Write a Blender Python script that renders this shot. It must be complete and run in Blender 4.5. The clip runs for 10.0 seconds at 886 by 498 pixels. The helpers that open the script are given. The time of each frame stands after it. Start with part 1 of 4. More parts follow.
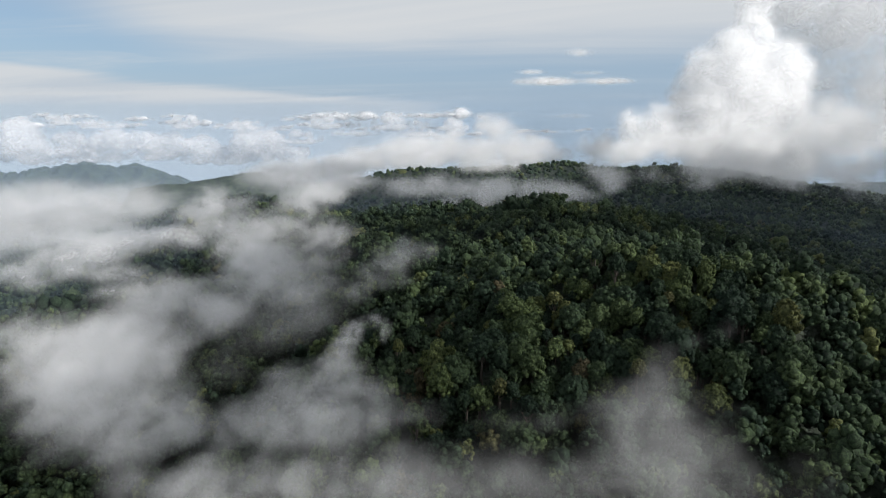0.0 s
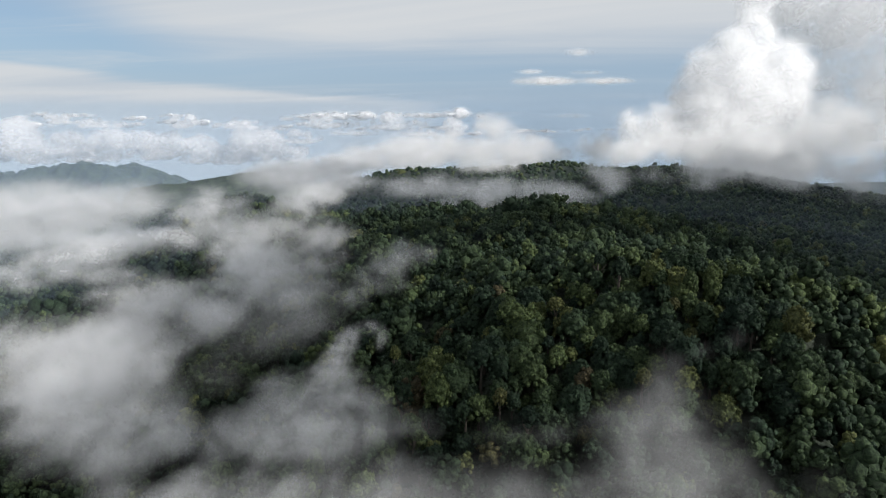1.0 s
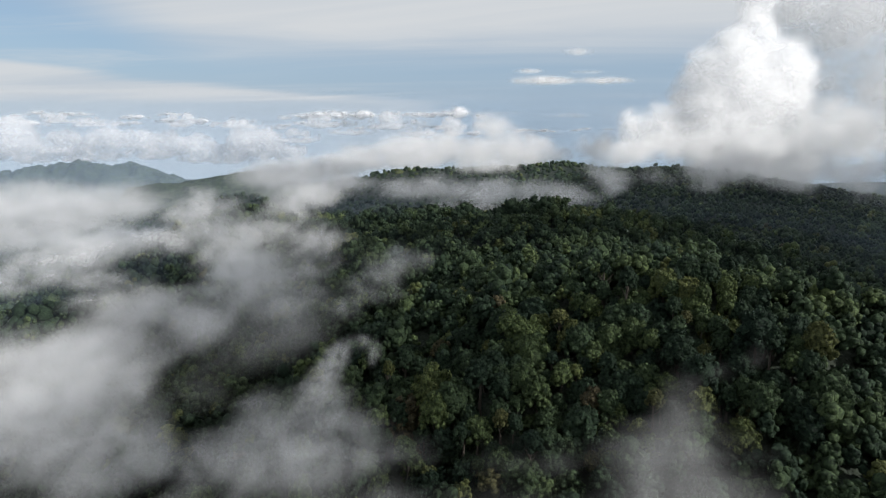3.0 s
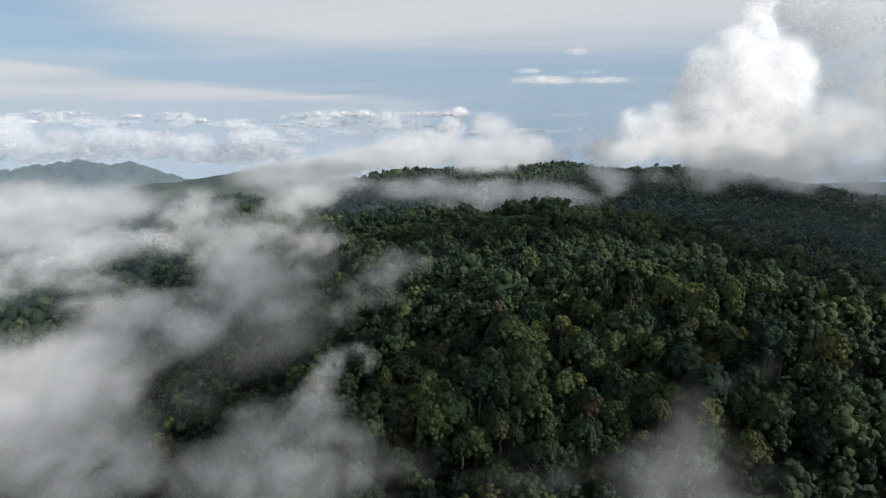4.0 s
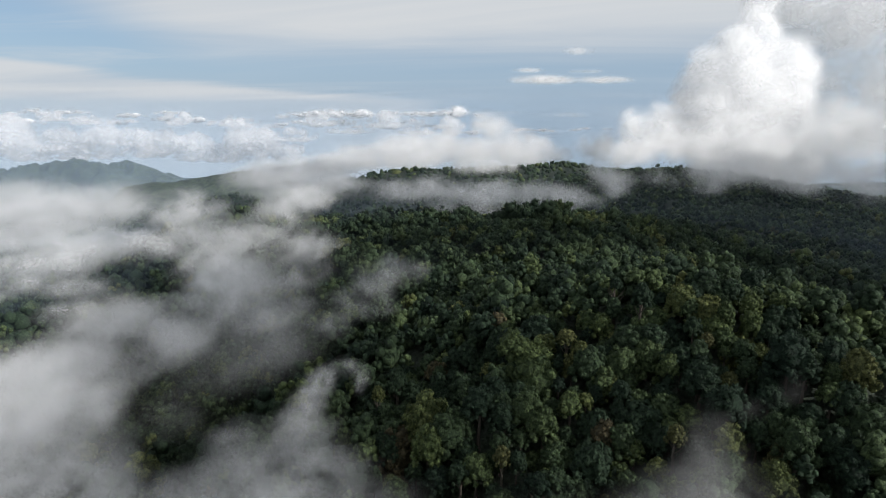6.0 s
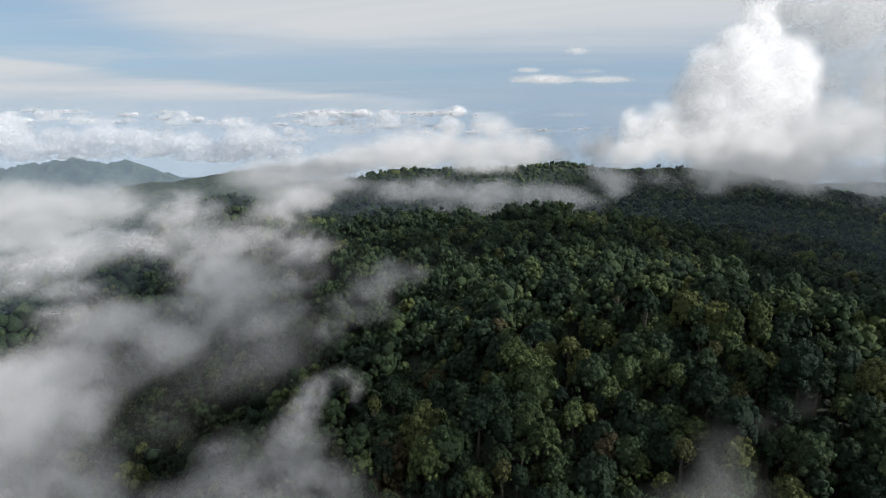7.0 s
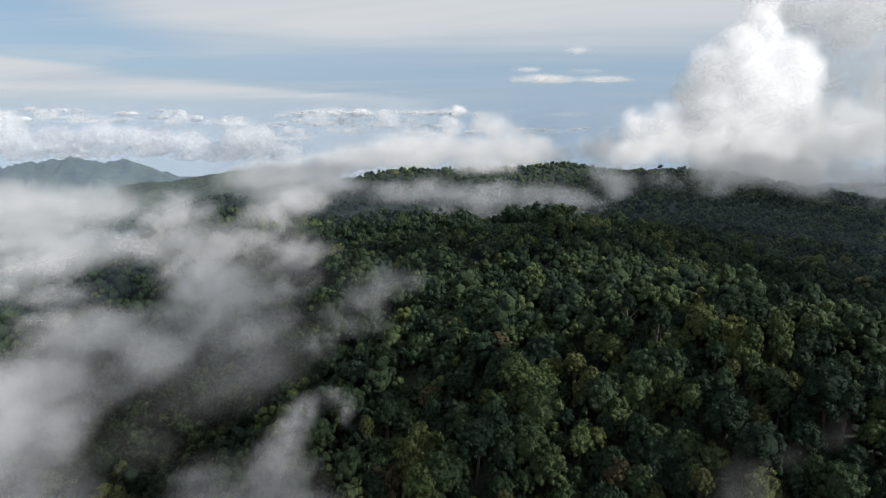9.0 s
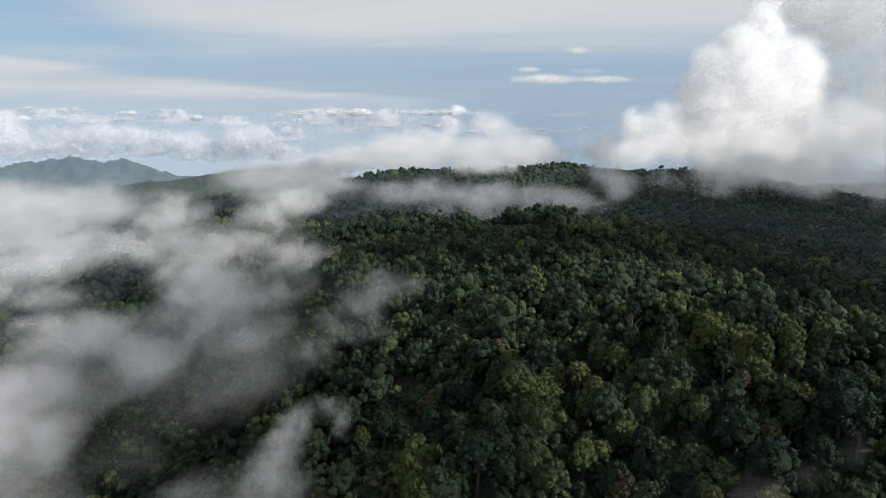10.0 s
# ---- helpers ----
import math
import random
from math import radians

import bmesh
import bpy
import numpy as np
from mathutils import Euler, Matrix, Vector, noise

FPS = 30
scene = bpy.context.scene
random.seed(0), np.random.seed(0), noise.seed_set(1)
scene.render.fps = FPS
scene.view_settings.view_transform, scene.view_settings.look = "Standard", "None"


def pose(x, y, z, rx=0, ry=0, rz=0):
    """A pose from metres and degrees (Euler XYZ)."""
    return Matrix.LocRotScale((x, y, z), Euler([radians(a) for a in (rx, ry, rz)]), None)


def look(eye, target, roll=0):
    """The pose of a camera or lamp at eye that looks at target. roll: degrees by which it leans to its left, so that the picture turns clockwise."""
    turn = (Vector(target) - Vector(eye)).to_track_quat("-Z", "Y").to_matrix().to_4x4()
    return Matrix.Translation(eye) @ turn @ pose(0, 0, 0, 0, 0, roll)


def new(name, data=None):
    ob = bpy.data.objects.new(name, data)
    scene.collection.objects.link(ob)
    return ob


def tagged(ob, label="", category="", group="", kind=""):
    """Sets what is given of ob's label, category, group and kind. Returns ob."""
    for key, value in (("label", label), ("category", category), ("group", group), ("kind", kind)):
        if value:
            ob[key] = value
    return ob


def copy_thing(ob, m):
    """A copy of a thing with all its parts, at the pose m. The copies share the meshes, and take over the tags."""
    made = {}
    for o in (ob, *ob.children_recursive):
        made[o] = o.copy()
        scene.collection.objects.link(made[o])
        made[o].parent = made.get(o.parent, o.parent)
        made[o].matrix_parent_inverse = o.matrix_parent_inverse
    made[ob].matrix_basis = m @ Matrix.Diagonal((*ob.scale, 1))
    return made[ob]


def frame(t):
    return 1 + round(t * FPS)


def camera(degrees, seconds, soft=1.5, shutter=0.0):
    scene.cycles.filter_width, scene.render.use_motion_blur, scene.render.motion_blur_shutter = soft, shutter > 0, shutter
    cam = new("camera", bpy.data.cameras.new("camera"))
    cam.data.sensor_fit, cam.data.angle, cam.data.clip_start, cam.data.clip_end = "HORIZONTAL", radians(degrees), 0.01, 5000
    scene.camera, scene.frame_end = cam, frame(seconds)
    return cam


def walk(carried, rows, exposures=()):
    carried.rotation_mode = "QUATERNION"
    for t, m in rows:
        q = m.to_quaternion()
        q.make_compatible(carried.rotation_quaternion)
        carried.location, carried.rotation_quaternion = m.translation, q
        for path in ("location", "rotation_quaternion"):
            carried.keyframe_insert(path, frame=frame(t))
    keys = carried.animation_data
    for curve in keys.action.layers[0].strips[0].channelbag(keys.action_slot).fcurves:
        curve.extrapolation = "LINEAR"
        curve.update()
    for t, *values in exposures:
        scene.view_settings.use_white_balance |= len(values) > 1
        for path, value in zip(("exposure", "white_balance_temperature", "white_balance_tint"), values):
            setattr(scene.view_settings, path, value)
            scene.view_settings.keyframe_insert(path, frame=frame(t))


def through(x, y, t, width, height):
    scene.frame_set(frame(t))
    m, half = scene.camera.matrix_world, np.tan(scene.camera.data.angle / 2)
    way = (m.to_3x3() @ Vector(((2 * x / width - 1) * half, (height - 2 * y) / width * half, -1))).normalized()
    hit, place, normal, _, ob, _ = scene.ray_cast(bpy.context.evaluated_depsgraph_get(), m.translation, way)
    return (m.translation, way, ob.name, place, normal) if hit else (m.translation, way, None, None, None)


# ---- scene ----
cam = camera(70.0, 10.0, soft=1.0)
EYE = 200.0
# seconds, metres to the right, ahead and up, degrees of yaw, pitch and roll: a level, nearly straight flight
ROWS = [
    (0.0, 0.000, 0.000, 0.000, -0.000, -12.635, 0.000),
    (1.0, 0.353, 8.482, 0.102, -0.074, -12.666, 0.058),
    (2.0, 0.712, 16.858, 0.194, -0.143, -12.695, 0.115),
    (3.0, 1.077, 25.126, 0.277, -0.207, -12.723, 0.172),
    (4.0, 1.448, 33.287, 0.350, -0.264, -12.750, 0.228),
    (5.0, 1.824, 41.340, 0.414, -0.317, -12.776, 0.285),
    (6.0, 2.206, 49.287, 0.467, -0.363, -12.800, 0.341),
    (7.0, 2.594, 57.126, 0.511, -0.405, -12.823, 0.397),
    (8.0, 2.987, 64.858, 0.545, -0.440, -12.845, 0.452),
    (9.0, 3.387, 72.482, 0.570, -0.470, -12.866, 0.507),
    (10.0, 3.792, 80.000, 0.585, -0.495, -12.885, 0.562),
]
walk(cam, [(t, pose(x, y, EYE + z, 0, 0, yaw) @ pose(0, 0, 0, 90 + pitch) @ pose(0, 0, 0, 0, 0, roll)) for t, x, y, z, yaw, pitch, roll in ROWS], exposures=((0.0, 0.05), (10.0, 0.05)))

# ---- daylight: a low sun from behind on the right, pale sky with high cloud sheets ----
scene.cycles.transparent_max_bounces = 220
scene.cycles.max_bounces, scene.cycles.diffuse_bounces = 14, 7
SUN = Vector((0.82, -0.38, 0.43)).normalized()
SUN_EL = math.asin(SUN.z)
sun = new("sun", bpy.data.lights.new("sun", "SUN"))
sun.data.energy, sun.data.angle, sun.data.color = 5.0, radians(0.6), (1.0, 0.965, 0.92)
sun.matrix_world = look((0, 0, 900), Vector((0, 0, 900)) - SUN)


class Nodes:
    """A short way to write node trees."""

    def __init__(self, tree):
        self.tree = tree
        tree.nodes.clear()

    def add(self, kind, **given):
        n = self.tree.nodes.new(kind)
        for key, value in given.items():
            if key == "op":
                n.operation = value
            elif key == "kind_of":
                n.data_type = value
            elif key == "mode":
                n.blend_type = value
            elif key == "attribute":
                n.attribute_name = value
        return n

    def put(self, socket, value):
        if isinstance(value, bpy.types.NodeSocket):
            self.tree.links.new(value, socket)
        elif value is not None:
            socket.default_value = value

    def math(self, op, a, b=None, c=None, clamp=False):
        n = self.add("ShaderNodeMath", op=op)
        n.use_clamp = clamp
        for socket, value in zip(n.inputs, (a, b, c)):
            self.put(socket, value)
        return n.outputs[0]

    def span(self, value, low, high, to_low=0.0, to_high=1.0, smooth=True):
        n = self.add("ShaderNodeMapRange")
        n.interpolation_type = "SMOOTHSTEP" if smooth else "LINEAR"
        for socket, v in zip(n.inputs, (value, low, high, to_low, to_high)):
            self.put(socket, v)
        return n.outputs[0]

    def noise(self, vector, scale, detail=4.0, rough=0.55, warp=0.0):
        n = self.add("ShaderNodeTexNoise")
        self.put(n.inputs["Vector"], vector)
        for key, v in (("Scale", scale), ("Detail", detail), ("Roughness", rough), ("Distortion", warp)):
            n.inputs[key].default_value = v
        return n.outputs["Fac"]

    def mapped(self, vector, place=(0, 0, 0), scale=(1, 1, 1), turn=0.0):
        n = self.add("ShaderNodeMapping")
        self.put(n.inputs["Vector"], vector)
        n.inputs["Location"].default_value, n.inputs["Scale"].default_value, n.inputs["Rotation"].default_value = place, scale, (0, 0, radians(turn))
        return n.outputs[0]

    def mix(self, fac, a, b):
        n = self.add("ShaderNodeMix", kind_of="RGBA")
        self.put(n.inputs[0], fac)
        self.put(n.inputs[6], a if isinstance(a, bpy.types.NodeSocket) else (*a, 1))
        self.put(n.inputs[7], b if isinstance(b, bpy.types.NodeSocket) else (*b, 1))
        return n.outputs[2]


world = bpy.data.worlds.new("sky")
scene.world = world
world.use_nodes = True
k = Nodes(world.node_tree)
coord = k.add("ShaderNodeTexCoord").outputs["Generated"]
axes = k.add("ShaderNodeSeparateXYZ")
k.put(axes.inputs[0], coord)
sky = k.add("ShaderNodeTexSky")
sky.sky_type, sky.sun_disc = "NISHITA", False
sky.sun_elevation, sky.sun_rotation = SUN_EL, math.atan2(SUN.x, SUN.y)
sky.altitude, sky.air_density, sky.dust_density, sky.ozone_density = 1500, 1.0, 0.6, 1.5
rise = k.math("MAXIMUM", axes.outputs[2], 0.0)
level = k.add("ShaderNodeCombineXYZ")  # below the horizon the sky's haze goes on
k.put(level.inputs[0], axes.outputs[0])
k.put(level.inputs[1], axes.outputs[1])
k.put(level.inputs[2], k.math("MAXIMUM", axes.outputs[2], 0.02))
k.put(sky.inputs[0], level.outputs[0])
plane = k.math("ADD", rise, 0.06)
flat = k.add("ShaderNodeCombineXYZ")
k.put(flat.inputs[0], k.math("DIVIDE", axes.outputs[0], plane))
k.put(flat.inputs[1], k.math("DIVIDE", axes.outputs[1], plane))
slanted = k.mapped(flat.outputs[0], turn=16.0)
streak = k.noise(k.mapped(slanted, (3.1, 0.4, 0), (0.16, 0.42, 1)), 1.0, 6.0, 0.58, 0.7)
sheet = k.noise(k.mapped(slanted, (1.7, 2.2, 0), (0.07, 0.16, 1)), 1.0, 5.0, 0.5, 0.3)
side = k.math("DIVIDE", axes.outputs[0], k.math("MAXIMUM", axes.outputs[1], 0.05))
wave = k.math("ADD", k.math("MULTIPLY", k.math("SUBTRACT", streak, 0.5), 0.05), k.math("MULTIPLY", k.math("SUBTRACT", sheet, 0.5), 0.06))
# a broad white sheet overhead whose edge hangs lower ahead than to the left
edge = k.math("SUBTRACT", k.math("ADD", rise, wave), k.span(side, -0.30, -0.66, 0.0, 0.075))
overhead = k.span(edge, 0.035, 0.130)
# a thin pale layer low on the left that tapers away ahead
taper = k.math("ADD", k.math("MULTIPLY", side, -0.070), 0.010)
low_layer = k.math("MULTIPLY", k.span(k.math("SUBTRACT", k.math("ADD", taper, k.math("MULTIPLY", wave, 0.5)), rise), 0.0, 0.014), k.span(rise, 0.0, 0.012, 0.45, 0.95))
wisps = k.math("MULTIPLY", k.span(streak, 0.46, 0.70), k.span(side, 0.1, -0.35, 0.12, 0.6))
cover = k.math("MAXIMUM", overhead, k.math("MAXIMUM", low_layer, wisps))
high = k.mix(k.span(streak, 0.3, 0.7), (0.75, 0.83, 0.92), (0.925, 0.96, 0.995))
blue = k.add("ShaderNodeBackground")
k.put(blue.inputs[0], k.mix(k.span(rise, 0.0, 0.22, 0.75, 0.25), sky.outputs[0], (3.6, 5.15, 7.4)))
blue.inputs[1].default_value = 0.083
white = k.add("ShaderNodeBackground")
k.put(white.inputs[0], high)
white.inputs[1].default_value = 0.69
both = k.add("ShaderNodeMixShader")
k.put(both.inputs[0], cover)
k.put(both.inputs[1], blue.outputs[0])
k.put(both.inputs[2], white.outputs[0])
k.put(k.add("ShaderNodeOutputWorld").inputs[0], both.outputs[0])


# ---- materials ----
def material(name):
    m = bpy.data.materials.new(name)
    m.use_nodes = True
    n = Nodes(m.node_tree)
    return m, n, n.add("ShaderNodeOutputMaterial")


def leaf_shader(n, out, green, height, gloss=0.65):
    """Leaves: mostly diffuse, some light through them, a weak waxy gloss."""
    p = n.add("ShaderNodeBsdfPrincipled")
    n.put(p.inputs["Base Color"], green)
    p.inputs["Roughness"].default_value = gloss
    p.inputs["Specular IOR Level"].default_value = 0.12
    bump = n.add("ShaderNodeBump")
    bump.inputs["Strength"].default_value, bump.inputs["Distance"].default_value = 1.0, 0.9
    n.put(bump.inputs["Height"], height)
    n.put(p.inputs["Normal"], bump.outputs[0])
    thin = n.add("ShaderNodeBsdfTranslucent")
    n.put(thin.inputs[0], green)
    mixed = n.add("ShaderNodeMixShader")
    mixed.inputs[0].default_value = 0.14
    n.put(mixed.inputs[1], p.outputs[0])
    n.put(mixed.inputs[2], thin.outputs[0])
    n.put(out.inputs[0], mixed.outputs[0])


def foliage(name, by_object):
    m, n, out = material(name)
    if by_object:
        tint = n.add("ShaderNodeObjectInfo").outputs["Random"]
    else:
        tint = n.add("ShaderNodeAttribute", attribute="tint").outputs["Fac"]
    ramp = n.add("ShaderNodeValToRGB")
    n.put(ramp.inputs[0], tint)
    shades = ((0.0, (0.015, 0.029, 0.022)), (0.35, (0.024, 0.042, 0.028)), (0.62, (0.039, 0.062, 0.035)),
              (0.84, (0.064, 0.090, 0.040)), (0.95, (0.082, 0.096, 0.041)), (1.0, (0.058, 0.051, 0.034)))
    while len(ramp.color_ramp.elements) < len(shades):
        ramp.color_ramp.elements.new(0.5)
    for e, (at, colour) in zip(ramp.color_ramp.elements, shades):
        e.position, e.color = at, (*colour, 1)
    leaf = n.add("ShaderNodeNewGeometry").outputs["Random Per Island"]
    where = n.add("ShaderNodeNewGeometry").outputs["Position"]
    # Leaf clumps and the shade in their gaps, painted along the bump's noise.
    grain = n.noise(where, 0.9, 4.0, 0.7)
    clump_shade = n.mix(n.span(grain, 0.35, 0.7), (0.42, 0.45, 0.45), (1.55, 1.48, 1.3))
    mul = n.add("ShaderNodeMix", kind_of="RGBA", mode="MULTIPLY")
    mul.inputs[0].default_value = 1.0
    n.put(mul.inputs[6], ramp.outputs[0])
    n.put(mul.inputs[7], clump_shade)
    mul2 = n.add("ShaderNodeMix", kind_of="RGBA", mode="MULTIPLY")
    mul2.inputs[0].default_value = 1.0
    n.put(mul2.inputs[6], mul.outputs[2])
    n.put(mul2.inputs[7], n.mix(leaf, (0.7, 0.74, 0.72), (1.45, 1.4, 1.3)))
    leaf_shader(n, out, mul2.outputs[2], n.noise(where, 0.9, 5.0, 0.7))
    return m


def forest_floor():
    m, n, out = material("forest_floor")
    p = n.add("ShaderNodeBsdfPrincipled")
    where = n.add("ShaderNodeNewGeometry").outputs["Position"]
    big = n.noise(where, 0.05, 4.0, 0.6)
    fine = n.noise(where, 0.35, 6.0, 0.65)
    colour = n.mix(n.span(fine, 0.3, 0.7), (0.010, 0.018, 0.012), (0.026, 0.040, 0.022))
    colour = n.mix(n.span(big, 0.45, 0.75, 0.0, 0.6), colour, (0.028, 0.034, 0.020))
    n.put(p.inputs["Base Color"], colour)
    p.inputs["Roughness"].default_value = 0.9
    bump = n.add("ShaderNodeBump")
    bump.inputs["Strength"].default_value, bump.inputs["Distance"].default_value = 1.0, 3.0
    n.put(bump.inputs["Height"], fine)
    n.put(p.inputs["Normal"], bump.outputs[0])
    n.put(out.inputs[0], p.outputs[0])
    return m


def far_wood():
    """Forest so far off that single trees no longer show."""
    m, n, out = material("far_forest")
    p = n.add("ShaderNodeBsdfPrincipled")
    where = n.add("ShaderNodeNewGeometry").outputs["Position"]
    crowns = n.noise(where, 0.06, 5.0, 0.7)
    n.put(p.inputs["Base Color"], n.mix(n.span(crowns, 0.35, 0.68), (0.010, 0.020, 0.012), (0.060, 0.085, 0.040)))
    p.inputs["Roughness"].default_value = 0.9
    bump = n.add("ShaderNodeBump")
    bump.inputs["Strength"].default_value, bump.inputs["Distance"].default_value = 1.0, 14.0
    n.put(bump.inputs["Height"], crowns)
    n.put(p.inputs["Normal"], bump.outputs[0])
    n.put(out.inputs[0], p.outputs[0])
    return m


def bark():
    m, n, out = material("bark")
    p = n.add("ShaderNodeBsdfPrincipled")
    where = n.add("ShaderNodeNewGeometry").outputs["Position"]
    n.put(p.inputs["Base Color"], n.mix(n.noise(n.mapped(where, scale=(6, 6, 1)), 1.0, 5.0), (0.022, 0.019, 0.015), (0.075, 0.062, 0.05)))
    p.inputs["Roughness"].default_value = 0.9
    n.put(out.inputs[0], p.outputs[0])
    return m


def scatter(n, colour, through):
    """Droplets: light is thrown back and let through alike."""
    back, fwd, mixed = n.add("ShaderNodeBsdfDiffuse"), n.add("ShaderNodeBsdfTranslucent"), n.add("ShaderNodeMixShader")
    n.put(back.inputs[0], (*colour, 1))
    n.put(fwd.inputs[0], (*colour, 1))
    mixed.inputs[0].default_value = through
    n.put(mixed.inputs[1], back.outputs[0])
    n.put(mixed.inputs[2], fwd.outputs[0])
    return mixed.outputs[0], back


def vapour(name, size, strength, hard=1.0, colour=(0.93, 0.94, 0.96), stretch=(1, 1, 1.6), through_=0.45):
    """Thin mist: its cover follows the attribute 'thick', torn by noise of the given size in metres."""
    m, n, out = material(name)
    where = n.add("ShaderNodeNewGeometry").outputs["Position"]
    dense = n.add("ShaderNodeAttribute", attribute="thick").outputs["Fac"]
    warp = n.noise(n.mapped(where, scale=stretch), 1.0 / size, 3.5, 0.45, 0.8)
    fine = n.noise(n.mapped(where, (7, 3, 1), stretch), 3.2 / size, 2.5, 0.5, 1.0)
    torn = n.math("ADD", n.math("MULTIPLY", n.math("SUBTRACT", warp, 0.5), 3.6 * hard), n.math("MULTIPLY", n.math("SUBTRACT", fine, 0.5), 0.6 * hard))
    a = n.math("ADD", n.math("MULTIPLY", dense, 1.35), n.math("SUBTRACT", torn, 0.62))
    a = n.math("MULTIPLY", n.span(a, 0.0, 1.5), n.span(dense, 0.06, 0.5))
    a = n.math("MULTIPLY", a, strength, clamp=True)
    body, _ = scatter(n, colour, through_)
    clear, mixed = n.add("ShaderNodeBsdfTransparent"), n.add("ShaderNodeMixShader")
    n.put(mixed.inputs[0], a)
    n.put(mixed.inputs[1], clear.outputs[0])
    n.put(mixed.inputs[2], body)
    n.put(out.inputs[0], mixed.outputs[0])
    return m


def cloud_core(name, size):
    m, n, out = material(name)
    where = n.add("ShaderNodeNewGeometry").outputs["Position"]
    body, back = scatter(n, (0.93, 0.93, 0.94), 0.66)
    bump = n.add("ShaderNodeBump")
    bump.inputs["Strength"].default_value, bump.inputs["Distance"].default_value = 0.4, size * 0.3
    n.put(bump.inputs["Height"], n.noise(where, 1.0 / size, 6.0, 0.6, 0.4))
    n.put(back.inputs["Normal"], bump.outputs[0])
    n.put(out.inputs[0], body)
    return m


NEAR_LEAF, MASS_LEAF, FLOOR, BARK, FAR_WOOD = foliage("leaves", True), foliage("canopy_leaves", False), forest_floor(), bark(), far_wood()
CLOUD = cloud_core("cloud", 60)


# ---- forms of the land ----
def hill(x, y, rx, ry, height):
    return x, y, rx, ry, height


NEAR_HILLS = [
    hill(105, 300, 85, 75, 37.0), hill(60, 420, 120, 140, 36.9), hill(30, 300, 60, 70, 5.9), hill(250, 200, 160, 120, 58.5),
    hill(0, 120, 150, 120, -7.0), hill(-60, 250, 60, 70, 27.0), hill(150, 275, 45, 40, 9.3), hill(240, 400, 75, 75, -20.7),
    hill(310, 320, 90, 80, -5.3), hill(-100, 420, 50, 90, -6.7), hill(-110, 310, 55, 60, -8.2), hill(-50, 350, 40, 60, 9.0),
    hill(60, 200, 60, 50, 15.4), hill(-200, 300, 90, 110, 6.9), hill(200, 270, 50, 45, 1.6), hill(-40, 700, 70, 60, -15.4),
    hill(70, 690, 80, 60, -13.3),
]
FAR_HILLS = [
    hill(130, 600, 130, 150, 51.8), hill(-80, 620, 90, 160, 44.7), hill(-240, 770, 80, 110, 62.1), hill(300, 480, 160, 160, 17.4),
    hill(-300, 450, 120, 160, 24.1), hill(-550, 700, 300, 400, -23.3), hill(60, 800, 100, 110, 30.0), hill(700, 650, 200, 250, 4.1),
    hill(-690, 1800, 300, 150, -73.0),
]
HILLS = NEAR_HILLS + FAR_HILLS
# long ridges: the line of the crest in plan (y), its fall to either side, its corners as x and height
RIDGES = [
    (1500, 0.26, ((-420, -30), (-230, 28), (-171, 38), (-104, 50), (17, 58), (125, 57), (245, 68), (299, 71), (380, 58), (434, 52), (640, 20), (900, -30))),
    (1150, 0.14, ((120, 20), (240, 66), (320, 84), (418, 88), (540, 76), (640, 62), (791, 40), (1000, 6), (1300, -40))),
    (1450, 0.30, ((-760, -80), (-620, -30), (-533, -13), (-440, 2), (-389, -14), (-280, -50))),
]


def hashed(i, j, l):
    n = (i * 374761393 + j * 668265263 + l * 2147483647) & 0xFFFFFFFF
    n = ((n ^ (n >> 13)) * 1274126177) & 0xFFFFFFFF
    return ((n ^ (n >> 16)) & 0xFFFF) / 65535.0


def value_noise(x, y, z):
    """Smooth noise from 0 to 1 for arrays of places, one cell a unit."""
    i, j, l = (np.floor(v).astype(np.int64) for v in (x, y, z))
    u, v, w = x - i, y - j, z - l
    u, v, w = (s * s * (3 - 2 * s) for s in (u, v, w))
    total = 0
    for a in (0, 1):
        for b in (0, 1):
            for c in (0, 1):
                total = total + hashed(i + a, j + b, l + c) * np.where(a, u, 1 - u) * np.where(b, v, 1 - v) * np.where(c, w, 1 - w)
    return total


def fbm(x, y, z, octaves=4):
    total, size, norm = 0, 1.0, 0
    for o in range(octaves):
        total = total + size * value_noise(x * 2**o + 17 * o, y * 2**o + 31 * o, z * 2**o + 7 * o)
        norm += size
        size *= 0.5
    return total / norm


